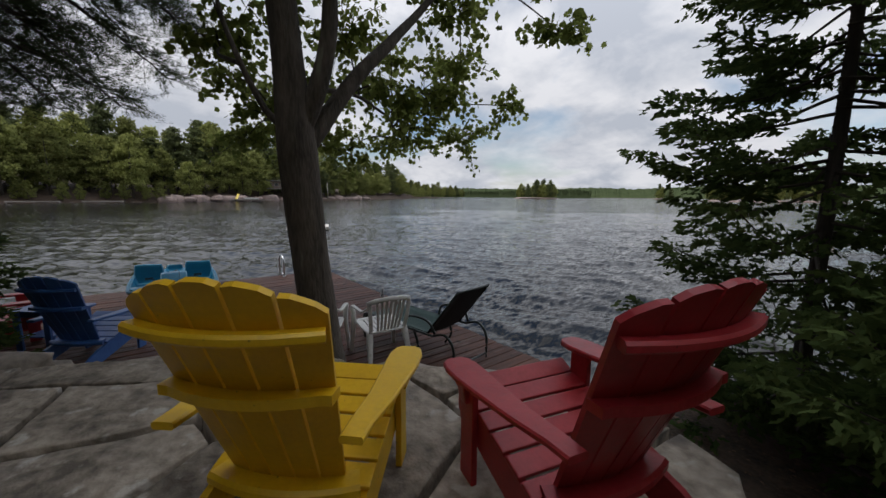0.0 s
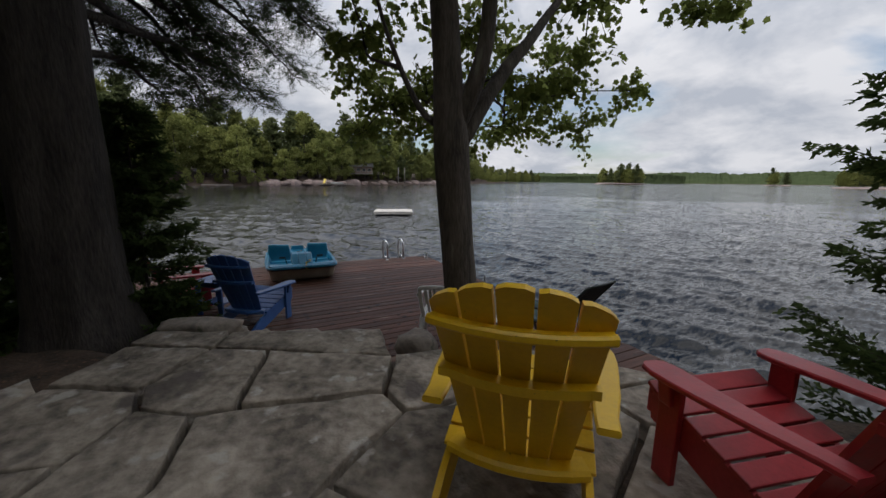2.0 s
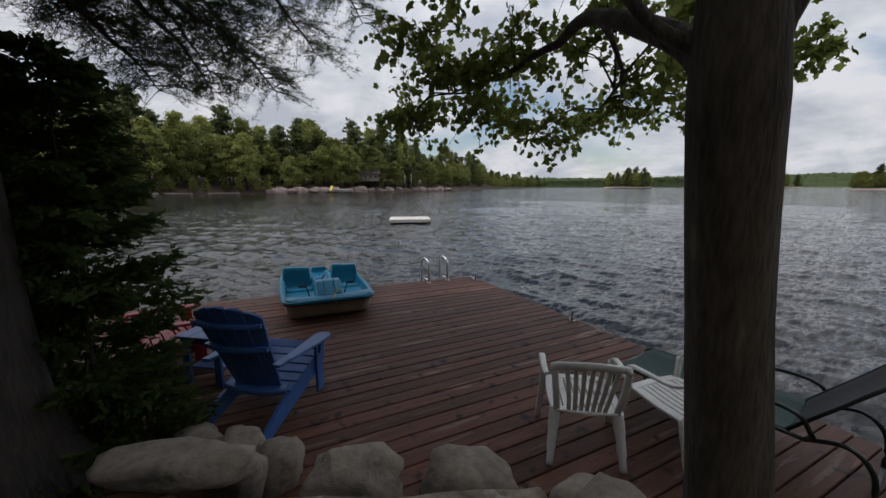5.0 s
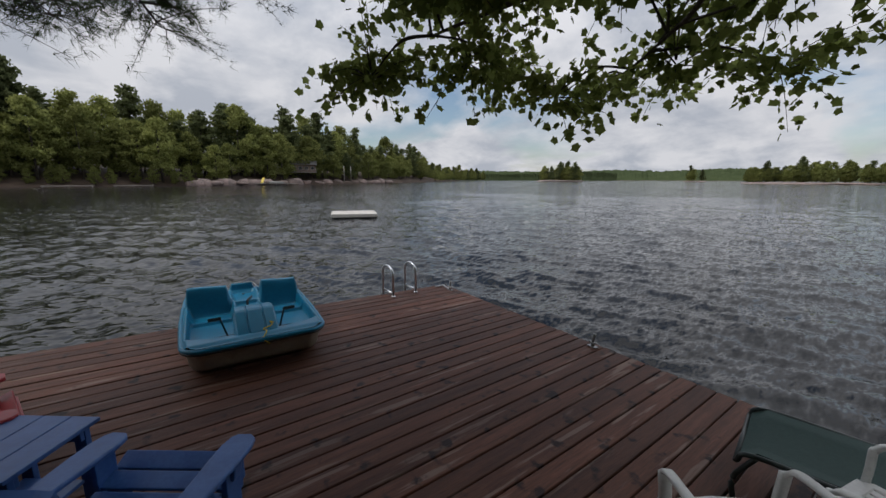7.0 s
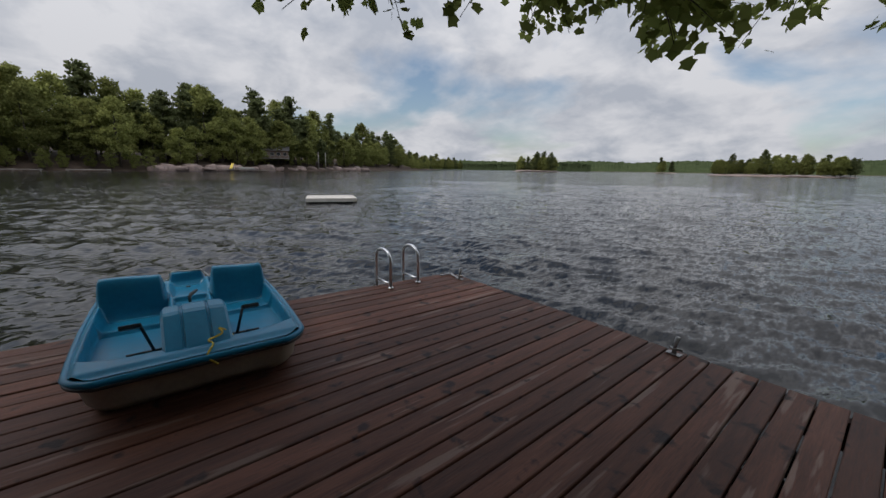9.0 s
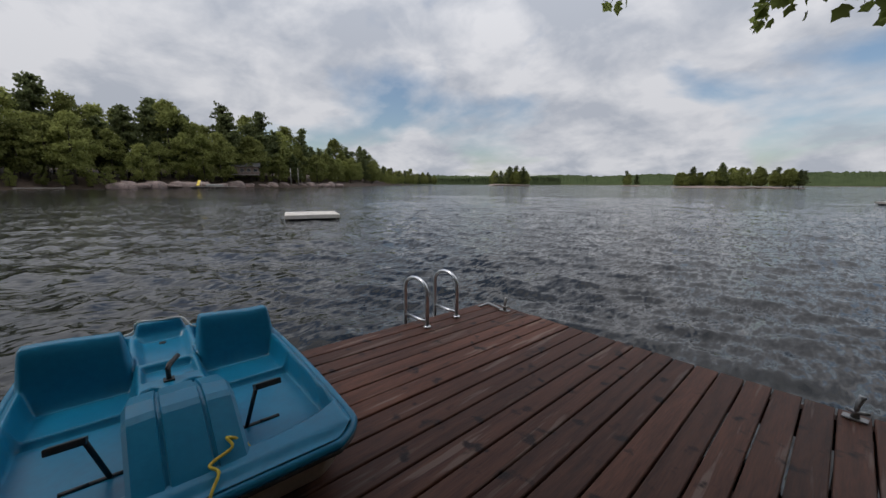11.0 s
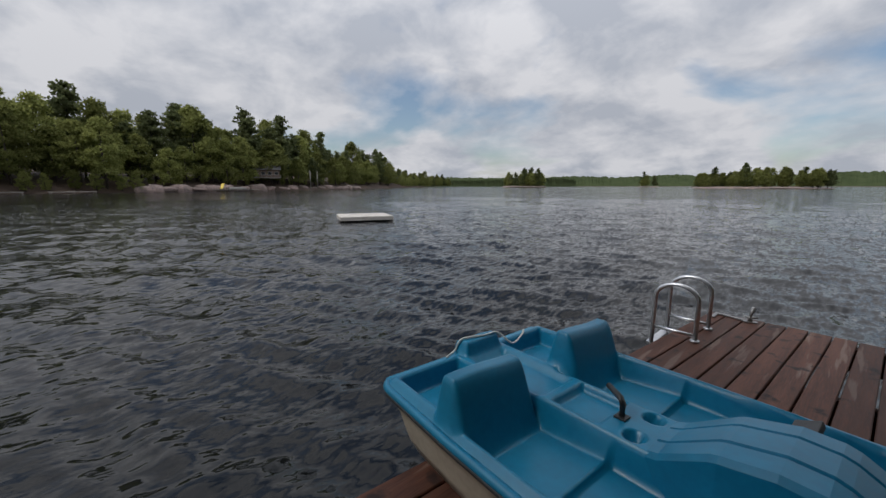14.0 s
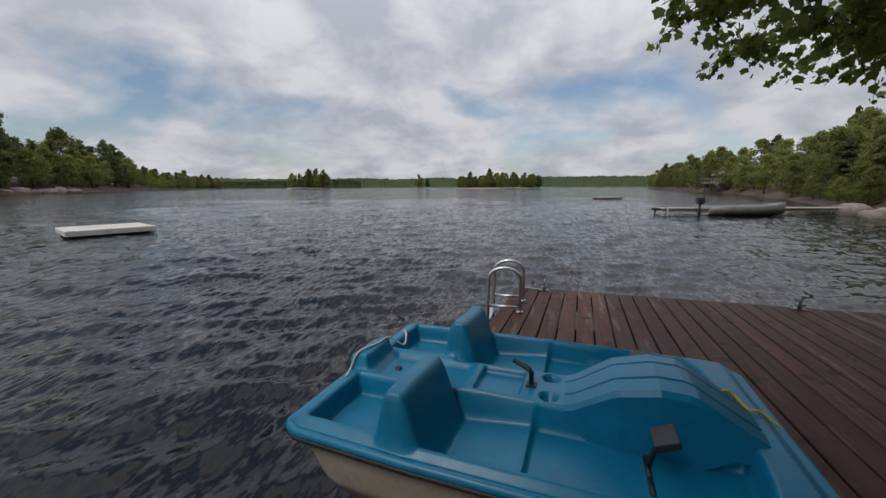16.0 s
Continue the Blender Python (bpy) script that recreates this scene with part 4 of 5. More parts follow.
def maple(at):
    t = thing("maple_tree", pose(0, 0, 0), "maple tree with dark bark and fresh leaves over the deck", "tree")
    x, y, z = at
    fork = Vector((x - 0.055, y - 0.05, 2.2))
    trunk("trunk", [(x + 0.06, y + 0.105, z), (x + 0.028, y + 0.056, z + 0.6), (x - 0.015, y - 0.002, 1.4), fork, (x - 0.075, y - 0.09, 2.9), (x - 0.10, y - 0.15, 4.2), (x - 0.1, y - 0.1, 6.5)], [0.17, 0.145, 0.137, 0.150, 0.115, 0.10, 0.05], t, M_BARK, flare=0.25)
    limbs = (
        ([fork + Vector((0, 0, -0.05)), (x - 0.12, y + 0.40, 2.75), (x - 0.26, y + 0.85, 3.25), (x - 0.44, y + 1.38, 3.76), (x - 0.6, y + 2.1, 4.6)], 0.08, 0.025),
        ([fork + Vector((0, 0, 0.1)), (x + 0.08, y + 0.14, 2.9), (x + 0.12, y + 0.2, 4.0), (x + 0.3, y + 0.1, 6.0)], 0.085, 0.03),
        ([fork + Vector((0, 0, -0.06)), (x - 0.5, y + 0.18, 2.62), (x - 1.2, y + 0.45, 2.98), (x - 2.0, y + 0.8, 3.1), (x - 3.0, y + 1.0, 3.15), (x - 3.9, y + 0.8, 3.1)], 0.075, 0.012),
        ([(x - 1.2, y + 0.45, 2.98), (x - 1.7, y + 1.2, 3.15), (x - 2.3, y + 2.1, 3.05), (x - 3.1, y + 2.6, 2.9)], 0.035, 0.01),
        ([fork + Vector((0, 0, 0.12)), (x - 0.35, y - 0.22, 2.55), (x - 0.6, y - 0.4, 3.2), (x - 1.1, y - 0.5, 4.2)], 0.035, 0.012),
        ([(x - 0.5, y - 0.33, 2.9), (x - 1.3, y - 0.35, 3.2), (x - 2.3, y - 0.1, 3.7)], 0.022, 0.008),
    )
    ends = [limb("limb", c, r0, r1, t, M_BARK) for c, r0, r1 in limbs]
    anchors = []
    for o in ends:
        anchors += [w.co.copy() for w in o.data.vertices][len(o.data.vertices) // 3::9]
    g = np.random.default_rng(11)
    centres, axes = [], []
    tv, tf = [], []
    top = [(5.2 + g.normal() * 1.3, -2.1 + g.normal() * 1.2, 6.2 + g.normal() * 0.9, 0.85) for k in range(9)]
    for cx, cy, cz, r in CLUMPS + top:
        r *= 1.12
        c = Vector((cx, cy, cz))
        root = min(anchors, key=lambda p: (p - c).length + (0.6 if p.z < c.z - 1.2 else 0))
        sweep_geo(curve_pts([root, (root + c) / 2 + Vector((0, 0, 0.12)), c], 4), [ring(q, 5) for q in np.linspace(0.014, 0.007, 9)], tv, tf)
        for k in range(int((8.5 if cz < 5 else 4) * r * r / 0.3) + 6):
            d = Vector(g.normal(size=3))
            d.z = d.z * 0.62 - 0.12
            tip = c + d.normalized() * r * g.uniform(0.5, 1.12)
            pts = curve_pts([c + d * 0.05, (c + tip) / 2 + Vector((0, 0, 0.05)), tip], 4)
            sweep_geo(pts, [ring(q, 4) for q in np.linspace(0.006, 0.002, 9)], tv, tf)
            for p in pts[2:]:
                for q in range(3):
                    o = g.normal(size=3) * 0.060
                    centres.append((p.x + o[0], p.y + o[1], p.z + o[2] * 0.7))
                    axes.append((d.x * 0.5 + o[0] * 6, d.y * 0.5 + o[1] * 6, -0.75))
    tagged(mesh_ob("twig_mass", tv, tf, M_TWIG, t), kind="stuff")
    cards("leaves", centres, MAPLE, 0.082, M_LEAF, t, axes, 0.35, 5, "", "stuff")
    return t


maple((5.655, -2.335, 0.1))

PINE_TIPS = [(-0.9, -3.7, 3.75), (-1.2, -4.4, 3.6), (-0.5, -3.5, 3.4), (-0.5, -2.85, 4.05), (0.0, -4.35, 3.2), (0.55, -4.9, 3.05), (-0.3, -2.1, 4.6), (-0.8, -3.2, 4.5), (0.3, -3.9, 4.1), (0.2, -2.7, 4.9), (-0.9, -4.3, 4.2), (1.3, -3.3, 4.6), (-0.2, -5.4, 3.7), (1.6, -4.4, 3.9), (2.3, -3.6, 4.7), (0.9, -5.6, 3.6), (3.0, -7.0, 5.0), (5.8, -6.0, 5.6),
             (4.6, -4.0, 5.6), (1.2, -2.0, 5.7), (-0.6, -4.9, 5.2), (3.6, -3.2, 6.2), (2.4, -2.6, 5.4), (1.0, -4.2, 5.3), (-1.0, -2.4, 5.2), (6.2, -4.4, 6.3)]


def white_pine(at):
    t = thing("pine_tree", pose(0, 0, 0), "tall old pine with thick dark trunk and drooping needle branches", "tree")
    x, y, z = at
    trunk("trunk", [(x, y, z), (x, y, 2.0), (x - 0.02, y, 4.5), (x, y - 0.05, 9), (x, y, 13)], [0.40, 0.345, 0.31, 0.22, 0.1], t, M_PBARK, 28, 0.28, 0.10)
    g = np.random.default_rng(23)
    tufts, dirs = [], []
    tv, tf = [], []
    for i, tip in enumerate(PINE_TIPS):
        tip = Vector(tip)
        out = Vector((tip.x - x, tip.y - y, 0)).normalized()
        root = Vector((x, y, tip.z + 0.25 + 0.25 * math.sin(i * 2.1))) + out * 0.2
        main = curve_pts([root, root.lerp(tip, 0.35) + Vector((0, 0, 0.22)), root.lerp(tip, 0.72) + Vector((0, 0, 0.2)), tip], 8)
        limb("branch", [root, root.lerp(tip, 0.35) + Vector((0, 0, 0.22)), root.lerp(tip, 0.72) + Vector((0, 0, 0.2)), tip], 0.05, 0.008, t, M_PBARK, 7, 0.05, 8)
        length = (tip - root).length
        for k, p in enumerate(main):
            if k < 8:
                continue
            for s in range(5):
                side = out.cross(Z3) * g.choice([-1, 1]) * g.uniform(0.3, 1) + out * g.uniform(0.3, 1) + Z3 * g.normal() * 0.22
                q = p + side.normalized() * g.uniform(0.25, 0.85) * (0.55 + 0.45 * k / len(main))
                q.z -= 0.05
                tw = curve_pts([p, (p + q) / 2 + Vector((0, 0, 0.04)), q], 4)
                sweep_geo(tw, [ring(w, 4) for w in np.linspace(0.006, 0.002, 9)], tv, tf)
                for w in tw[3:]:
                    for e in range(2):
                        tufts.append(w + Vector(g.normal(size=3) * 0.03))
                        dirs.append((q - p).normalized() + Z3 * 0.25)
    high = g.normal(size=(5200, 3)) * np.array([1.9, 2.2, 1.8]) + np.array([x - 0.9, y, 8.8])
    cards("upper_crown", high[high[:, 2] > 6.2], CLUMP, 0.55, M_NEEDLE, t, None, 0, 77, "", "stuff")
    tagged(mesh_ob("twig_mass", tv, tf, M_TWIG, t), kind="stuff")
    c = np.repeat(np.array([tuple(p) for p in tufts]), 9, 0)
    a = np.repeat(np.array([tuple(p) for p in dirs]), 9, 0)
    cards("needles", c, [(-0.022, 0, 0), (0.022, 0, 0), (0, 1, 0)], 0.105, M_NEEDLE, t, a, 0.62, 9, "", "stuff")
    return t


white_pine((3.84, -5.40, 0.3))


def cedar(m, height, radius, seed, label, low=0.25, dense=1.0, start=0.0):
    """Cedar: level branches with flat drooping sprays, thinner upwards."""
    t = thing("cedar_tree", m, label, "tree")
    trunk("trunk", [(0, 0, 0), (0.03, 0.02, height * 0.4), (0, 0, height)], [0.007 * height + 0.015, 0.006 * height, 0.006], t, M_PBARK, 12)
    g = np.random.default_rng(seed)
    centres, axes = [], []
    tv, tf = [], []
    for i in range(int(height * 17 * dense)):
        h = start + (height - start) * g.uniform(0.02, 0.99) ** 1.15
        u = (h - start) / (height - start)
        reach = radius * (1 - u) ** 0.9 * g.uniform(0.6, 1.15) + 0.14
        if h - start < low:
            reach *= 0.85
        a = g.uniform(0, 2 * math.pi)
        d = Vector((math.cos(a), math.sin(a), 0))
        side = Vector((-d.y, d.x, 0))
        p0, p1 = Vector((0, 0, h)), Vector((0, 0, h)) + d * reach + Vector((0, 0, (0.10 + 0.10 * g.normal()) * reach))
        line = curve_pts([p0, (p0 + p1) / 2 + Vector((0, 0, -0.13 * reach)), p1], 7)
        sweep_geo(line, [ring(w, 4) for w in np.linspace(0.011, 0.003, 15)], tv, tf)
        for k, p in enumerate(line[3:]):
            f = (k + 3) / 14
            for s in (-1, 1):
                # flat twigs on both sides, shorter towards the tip, with drooping sprays
                out = (side * s + d * g.uniform(0.5, 1.1)).normalized()
                long = (0.12 + 0.26 * reach * (1.05 - f)) * g.uniform(0.6, 1.15)
                n = int(long / 0.024) + 3
                q = np.linspace(0.1, 1, n)[:, None] * long * np.array(out)[None] + np.array(p)[None]
                q[:, 2] += 0.10 * long * g.normal() - 0.10 * np.linspace(0, 1, n) ** 2 * long
                q += g.normal(size=(n, 3)) * np.array([0.022, 0.022, 0.016])
                centres.extend(q.tolist())
                axes.extend([(out.x * 0.9 + d.x * 0.4, out.y * 0.9 + d.y * 0.4, -0.15)] * n)
    tagged(mesh_ob("branch_mass", tv, tf, M_TWIG, t), kind="stuff")
    cards("foliage", centres, SPRAY, 0.075, M_CEDAR, t, axes, 0.45, seed, "", "stuff")
    return t


cedar(pose(3.3, -5.0, 0.1), 2.6, 0.54, 31, "dense dark green cedar bush beside the pine trunk", dense=2.6)
cedar(pose(3.7, -6.35, 0.3), 4.0, 0.95, 41, "dense dark cedar bush behind the pine trunk", dense=2.0)
cedar(pose(2.6, -5.9, -0.1), 2.9, 0.8, 33, "dark green cedar bush at the back of the deck", dense=1.8)
cedar(pose(2.9, -7.0, -0.1), 4.2, 1.1, 35, "tall dark cedar behind the pine trunk", dense=1.5)
cedar(pose(8.28, -0.08, 0.25), 5.6, 1.15, 37, "tall loose cedar tree at the water's edge beside the patio", dense=1.45)
cedar(pose(9.2, -0.8, 0.4), 2.6, 0.9, 39, "low dark cedar bush beside the patio", dense=1.7)

# ---- far trees ----


def far_broadleaf(seed, h):
    t = thing("broadleaf_tree", pose(0, 0, 0), "light green broadleaf tree on the wooded lake shore", "tree", "trees on the far shores")
    g = np.random.default_rng(seed)
    tube("trunk", [(0, 0, -1), (0.1, 0.05, h * 0.4), (0, 0, h * 0.8)], [h * 0.018, h * 0.013, h * 0.004], M_BARK, t, 6)
    cs = []
    for k in range(74):
        a, u = g.uniform(0, 6.28), g.uniform(0, 1)
        rr = h * 0.32 * math.sin(math.pi * (0.18 + 0.78 * u)) * g.uniform(0.35, 1)
        c = np.array([rr * math.cos(a), rr * math.sin(a), h * (0.12 + 0.83 * u)])
        n = 52
        d = g.normal(size=(n, 3))
        d /= np.linalg.norm(d, axis=1)[:, None]
        cs.append(c + d * h * 0.078 * g.uniform(0.4, 1.1, (n, 1)) * np.array([1.15, 1.15, 0.75]))
    cards("crown", np.concatenate(cs), CLUMP, h * 0.030, M_FARDEC, t, None, 0, seed, "", "stuff")
    return t


def far_pine(seed, h):
    t = thing("pine_tree", pose(0, 0, 0), "tall dark green pine on the wooded lake shore", "tree", "trees on the far shores")
    g = np.random.default_rng(seed)
    tube("trunk", [(0, 0, -1), (0, 0, h * 0.5), (0, 0, h)], [h * 0.016, h * 0.011, h * 0.002], M_PBARK, t, 6)
    cs = []
    z = h * 0.14
    while z < h * 0.985:
        u = z / h
        for k in range(4):
            a = g.uniform(0, 6.28)
            reach = h * (0.27 * (1 - u) ** 0.6 + 0.03) * g.uniform(0.25, 1.35)
            n = int(26 * (0.35 + reach / (h * 0.15)))
            s = g.uniform(0.15, 1, n)
            q = np.stack([math.cos(a) * reach * s, math.sin(a) * reach * s, z + 0.10 * h * s * (0.5 - s * 0.2) * g.uniform(-0.6, 1.6)], -1)
            cs.append(q + g.normal(size=(n, 3)) * np.array([0.018, 0.018, 0.010]) * h)
        z += h * g.uniform(0.012, 0.034)
    cards("crown", np.concatenate(cs), CLUMP, h * 0.030, M_FARPINE, t, None, 0, seed, "", "stuff")
    return t


DEC = [far_broadleaf(s, 17) for s in (101, 102, 103, 104)]
PIN = [far_pine(s, 22) for s in (201, 202, 203, 204)]
g_t = np.random.default_rng(55)


def put_tree(x, y, scale, pine, first):
    z = max(0.1, float(ground_height(np.array([x]), np.array([y]))[0]))
    src = (PIN if pine else DEC)[int(g_t.integers(4))]
    m = pose(x, y, z - 0.2, 0, 0, g_t.uniform(0, 360)) @ Matrix.Diagonal((scale, scale, scale * g_t.uniform(0.88, 1.15), 1))
    o = copy_thing(src, pose(0, 0, 0))
    o.matrix_basis = m
    return o


def wood(line, rows, step, size, pines, depth=6.0, first=2.0):
    """Rows of trees along a line, the land to its left; pines is the share of pines."""
    for (ax, ay), (bx, by) in zip(line, line[1:]):
        length = math.hypot(bx - ax, by - ay)
        nx, ny = -(by - ay) / length, (bx - ax) / length
        for r in range(rows):
            k = 0.0
            while k < length:
                f = (k + g_t.uniform(-0.3, 0.3) * step) / length
                d = first + depth * r + g_t.uniform(-0.35, 0.35) * depth
                pine = g_t.uniform() < pines * (0.4 if r == 0 else 1.2)
                s = size * g_t.uniform(0.72, 1.15) * (0.72 if r == 0 else 1.0) * (0.76 if pine else 0.96)
                put_tree(ax + (bx - ax) * f + nx * d, ay + (by - ay) * f + ny * d, s, pine, r == 0)
                k += step * g_t.uniform(0.75, 1.3)


# each line runs with the land on its left
wood([(-112, -85), (-124, -31), (-141, 27), (-160, 66)], 3, 6.2, 1.42, 0.5, 8.0, 6.0)
wood([(-112, -85), (-124, -31), (-134, 5)], 1, 4.0, 0.42, 0.05, 3.0, 2.0)
wood([(-134, 5), (-141, 27), (-160, 66), (-205, 118)], 1, 7.0, 0.36, 0.05, 3.0, 5.5)
wood([(-160, 66), (-205, 118), (-268, 181)], 2, 7.0, 1.25, 0.35, 8.0, 7.0)
wood([(-268, 181), (-338, 255), (-420, 380)], 2, 11.0, 1.0, 0.2, 9.0, 4.0)
wood([(110, 560), (62, 330)], 2, 16.0, 0.9, 0.3, 9.0, 4.0)
wood([(62, 330), (40, 150), (36, 95)], 2, 7.5, 0.68, 0.3, 8.0, 4.0)
wood([(36, 95), (27, 55)], 2, 5.0, 0.50, 0.3, 6.0, 3.0)
wood([(27, 55), (19, 30), (17.5, 22)], 2, 3.4, 0.46, 0.15, 4.0, 3.0)
wood([(30, 62), (19, 30), (17.5, 22), (13.6, 9)], 1, 2.4, 0.2, 0.0, 1.0, 1.4)
wood([(17.5, 22), (13.6, 9)], 2, 3.0, 0.72, 0.1, 4.0, 3.0)
for k in range(24):
    a = g_t.uniform(0, 6.28)
    put_tree(-284 + 27 * math.cos(a) * g_t.uniform(0.2, 1), 372 + 15 * math.sin(a) * g_t.uniform(0.2, 1), g_t.uniform(0.75, 1.0), k % 3 == 0, False)
for k in range(60):
    f = g_t.uniform(-1, 1)
    put_tree(-55 + 36 * f, 326 + 9 * g_t.uniform(-1, 1), g_t.uniform(0.44, 0.60) + 0.22 * (1 - f * f) * g_t.uniform(0.3, 1), k % 6 == 0, False)
for k in range(5):
    put_tree(-213 + 9 * g_t.uniform(-1, 1), 560 + 6 * g_t.uniform(-1, 1), g_t.uniform(0.7, 0.95), k % 3 == 0, False)
# unseen wood added behind the patio to block sky light from patio and deck
for x, y, s in ((2.6, -10.2, 0.75), (5.2, -10.6, 0.7), (16, -1.0, 0.6), (16, -5.5, 0.6), (14.5, -9.5, 0.66), (10, -12.5, 0.66), (6.0, -11, 0.66), (2.5, -11.5, 0.85), (15.5, 3, 0.66), (18, -3.5, 0.9), (18, -8, 0.9), (15, -14, 0.9), (9, -16, 0.9), (3, -16, 0.8), (18, 1, 0.8), (20, 6, 0.75)):
    put_tree(x, y, s, False, False)
for o in DEC + PIN:
    o.matrix_basis = pose(-185 - 9 * (DEC + PIN).index(o), 40 + 6 * (DEC + PIN).index(o), 6.4)


def far_ridge(name, az0, az1, dist, height, seed, label):
    """A low wooded ridge beyond the lake: a canopy of small uneven crowns."""
    n, rows = 900, 5
    v, f = [], []
    for i in range(n + 1):
        a = radians(az0 + (az1 - az0) * i / n)
        ca, sa = -math.sin(a), math.cos(a)
        h = height * (0.72 + 0.28 * noise.noise((i * 0.006, seed, 0)) + 0.16 * noise.noise((i * 0.02, seed, 3)))
        for r in range(rows):
            d = dist + r * 45
            z = WATER - 1 + (h * (0.3 + 0.7 * (r / (rows - 1)) ** 0.7) + 4.0 * noise.noise((i * 0.55, r * 3.1, seed)) + 2.0 * noise.noise((i * 1.7, r * 5.0, seed)) if r else 0)
            v.append((ca * d, sa * d, z))
    for i in range(n):
        for r in range(rows - 1):
            a = i * rows + r
            f.append((a, a + rows, a + rows + 1, a + 1))
    return tagged(mesh_ob(name, v, f, M_FARHILL), label, "wooded hill", kind="backdrop")


far_ridge("backdrop", -60, 62, 1150, 44, 1, "low wooded ridge along the far side of the lake")
far_ridge("backdrop", 30, 66, 760, 24, 5, "wooded shore at the narrow end of the lake")
low = rock("island", (-55, 326, -0.5), (86, 30, 2.4), 78, 4, material=M_PINKROCK, label="long low wooded island in the lake")
tagged(low, category="island")
tiny = rock("island", (-213, 560, -0.5), (30, 18, 2.4), 79, 4, material=M_PINKROCK, label="tiny far island with a few trees")
tagged(tiny, category="island")
isl = rock("island", (-284, 372, -0.4), (60, 44, 3.4), 77, 20, material=M_PINKROCK, label="low rocky island with small trees in the lake")
tagged(isl, category="island")

# ---- raft, floats, docks, far things ----


def raft(m, w, d, label, group, material):
    t = thing("swim_raft", m, label, "raft", group)
    n = int(d / 0.2)
    for i in range(n):
        board("plank", (w, 0.19, 0.03), pose(0, -d / 2 + d * (i + 0.5) / n, 0.0), material, t, 0.004)
    for s in (-1, 1):
        board("fascia", (w + 0.04, 0.04, 0.17), pose(0, s * (d / 2 + 0.02), -0.09), material, t, 0.005)
        board("fascia", (0.04, d, 0.17), pose(s * (w / 2 + 0.02), 0, -0.09), material, t, 0.005)
        board("float", (w * 0.9, 0.5, 0.3), pose(0, s * d * 0.33, -0.24), M_BLACK, t, 0.03)
    return t


raft(pose(-16.85, 5.15, -0.19, 0, 0, 69), 2.55, 2.35, "pale weathered wooden swim raft floating on the lake", "floating rafts", M_RAFT)
raft(pose(6.2, 53.5, -0.16, 0, 0, 20), 3.6, 2.2, "dark wooden float far out on the lake", "floating rafts", M_GREYWOOD)


def jetty(m, length, width, label):
    t = thing("jetty", m, label, "dock", "docks on the shores")
    n = int(length / 0.4)
    for i in range(n):
        board("plank", (0.38, width, 0.04), pose(-length / 2 + 0.4 * (i + 0.5), 0, 0), M_GREYWOOD, t, 0.0)
    for s in (-1, 1):
        board("side_beam", (length, 0.05, 0.16), pose(0, s * (width / 2 - 0.1), -0.1), M_GREYWOOD, t, 0.0)
        for k in range(3):
            tube("post", [(-length / 2 + 0.3 + k * (length - 0.6) / 2, s * width / 2, -1.3), (-length / 2 + 0.3 + k * (length - 0.6) / 2, s * width / 2, 0.12)], 0.06, M_GREYWOOD, t, 6)
    return t


jetty(pose(11.6, 23.6, -0.05, 0, 0, 17), 12.0, 1.4, "long grey wooden jetty on the neighbouring shore")


def motor_boat(m):
    t = thing("motor_boat", m, "dull aluminium open boat with black outboard moored at the jetty", "boat")
    rows = [(-2.3, 0.72, 0.0), (-1.2, 0.80, 0.0), (0.4, 0.80, 0.02), (1.6, 0.58, 0.08), (2.3, 0.22, 0.18), (2.55, 0.03, 0.26)]
    v, f = [], []
    for x, w, z in rows:
        v += [(x, -w, 0.55 + z), (x, -w * 0.88, 0.15 + z * 0.6), (x, 0, -0.15 + z), (x, w * 0.88, 0.15 + z * 0.6), (x, w, 0.55 + z), (x, w * 0.9, 0.55 + z), (x, w * 0.75, 0.12 + z), (x, 0, 0.05 + z), (x, -w * 0.75, 0.12 + z), (x, -w * 0.9, 0.55 + z)]
    for i in range(len(rows) - 1):
        for j in range(10):
            f.append((i * 10 + j, i * 10 + (j + 1) % 10, i * 10 + 10 + (j + 1) % 10, i * 10 + 10 + j))
    f += [tuple(range(9, -1, -1)), tuple(50 + j for j in range(10))]
    mesh_ob("hull", v, f, M_ALU, t, "", True)
    for x in (-1.3, 0.1, 1.2):
        board("bench", (0.3, 1.25 if x < 1 else 1.0, 0.04), pose(x, 0, 0.45), M_ALU, t, 0.01)
    o = new("outboard_motor")
    o.parent = t
    o.matrix_basis = pose(-2.42, 0, 0.45)
    board("cowling", (0.36, 0.32, 0.42), pose(-0.05, 0, 0.42), M_BLACK, o, 0.09)
    tube("leg", [(-0.08, 0, 0.3), (-0.05, 0, -0.8)], 0.07, M_BLACK, o, 8)
    tube("tiller", [(0.1, 0, 0.35), (0.55, 0.05, 0.42)], 0.025, M_BLACK, o, 6)
    return t


motor_boat(pose(10.4, 22.0, -0.42, 0, 0, 17))
for i, (x, y, s) in enumerate(((16.2, 21.4, 1.0), (17.0, 24.2, 1.4), (16.0, 18.4, 0.9), (17.6, 22.4, 1.2), (15.0, 15.0, 1.0), (18.4, 27, 1.3), (14.0, 11.8, 0.9))):
    rock("rock", (x, y, -0.35), (1.5 * s, 1.1 * s, 0.9 * s), 60 + i, i * 40, group="rocks on the neighbouring shore", label="grey shore boulder by the jetty", sub=2)


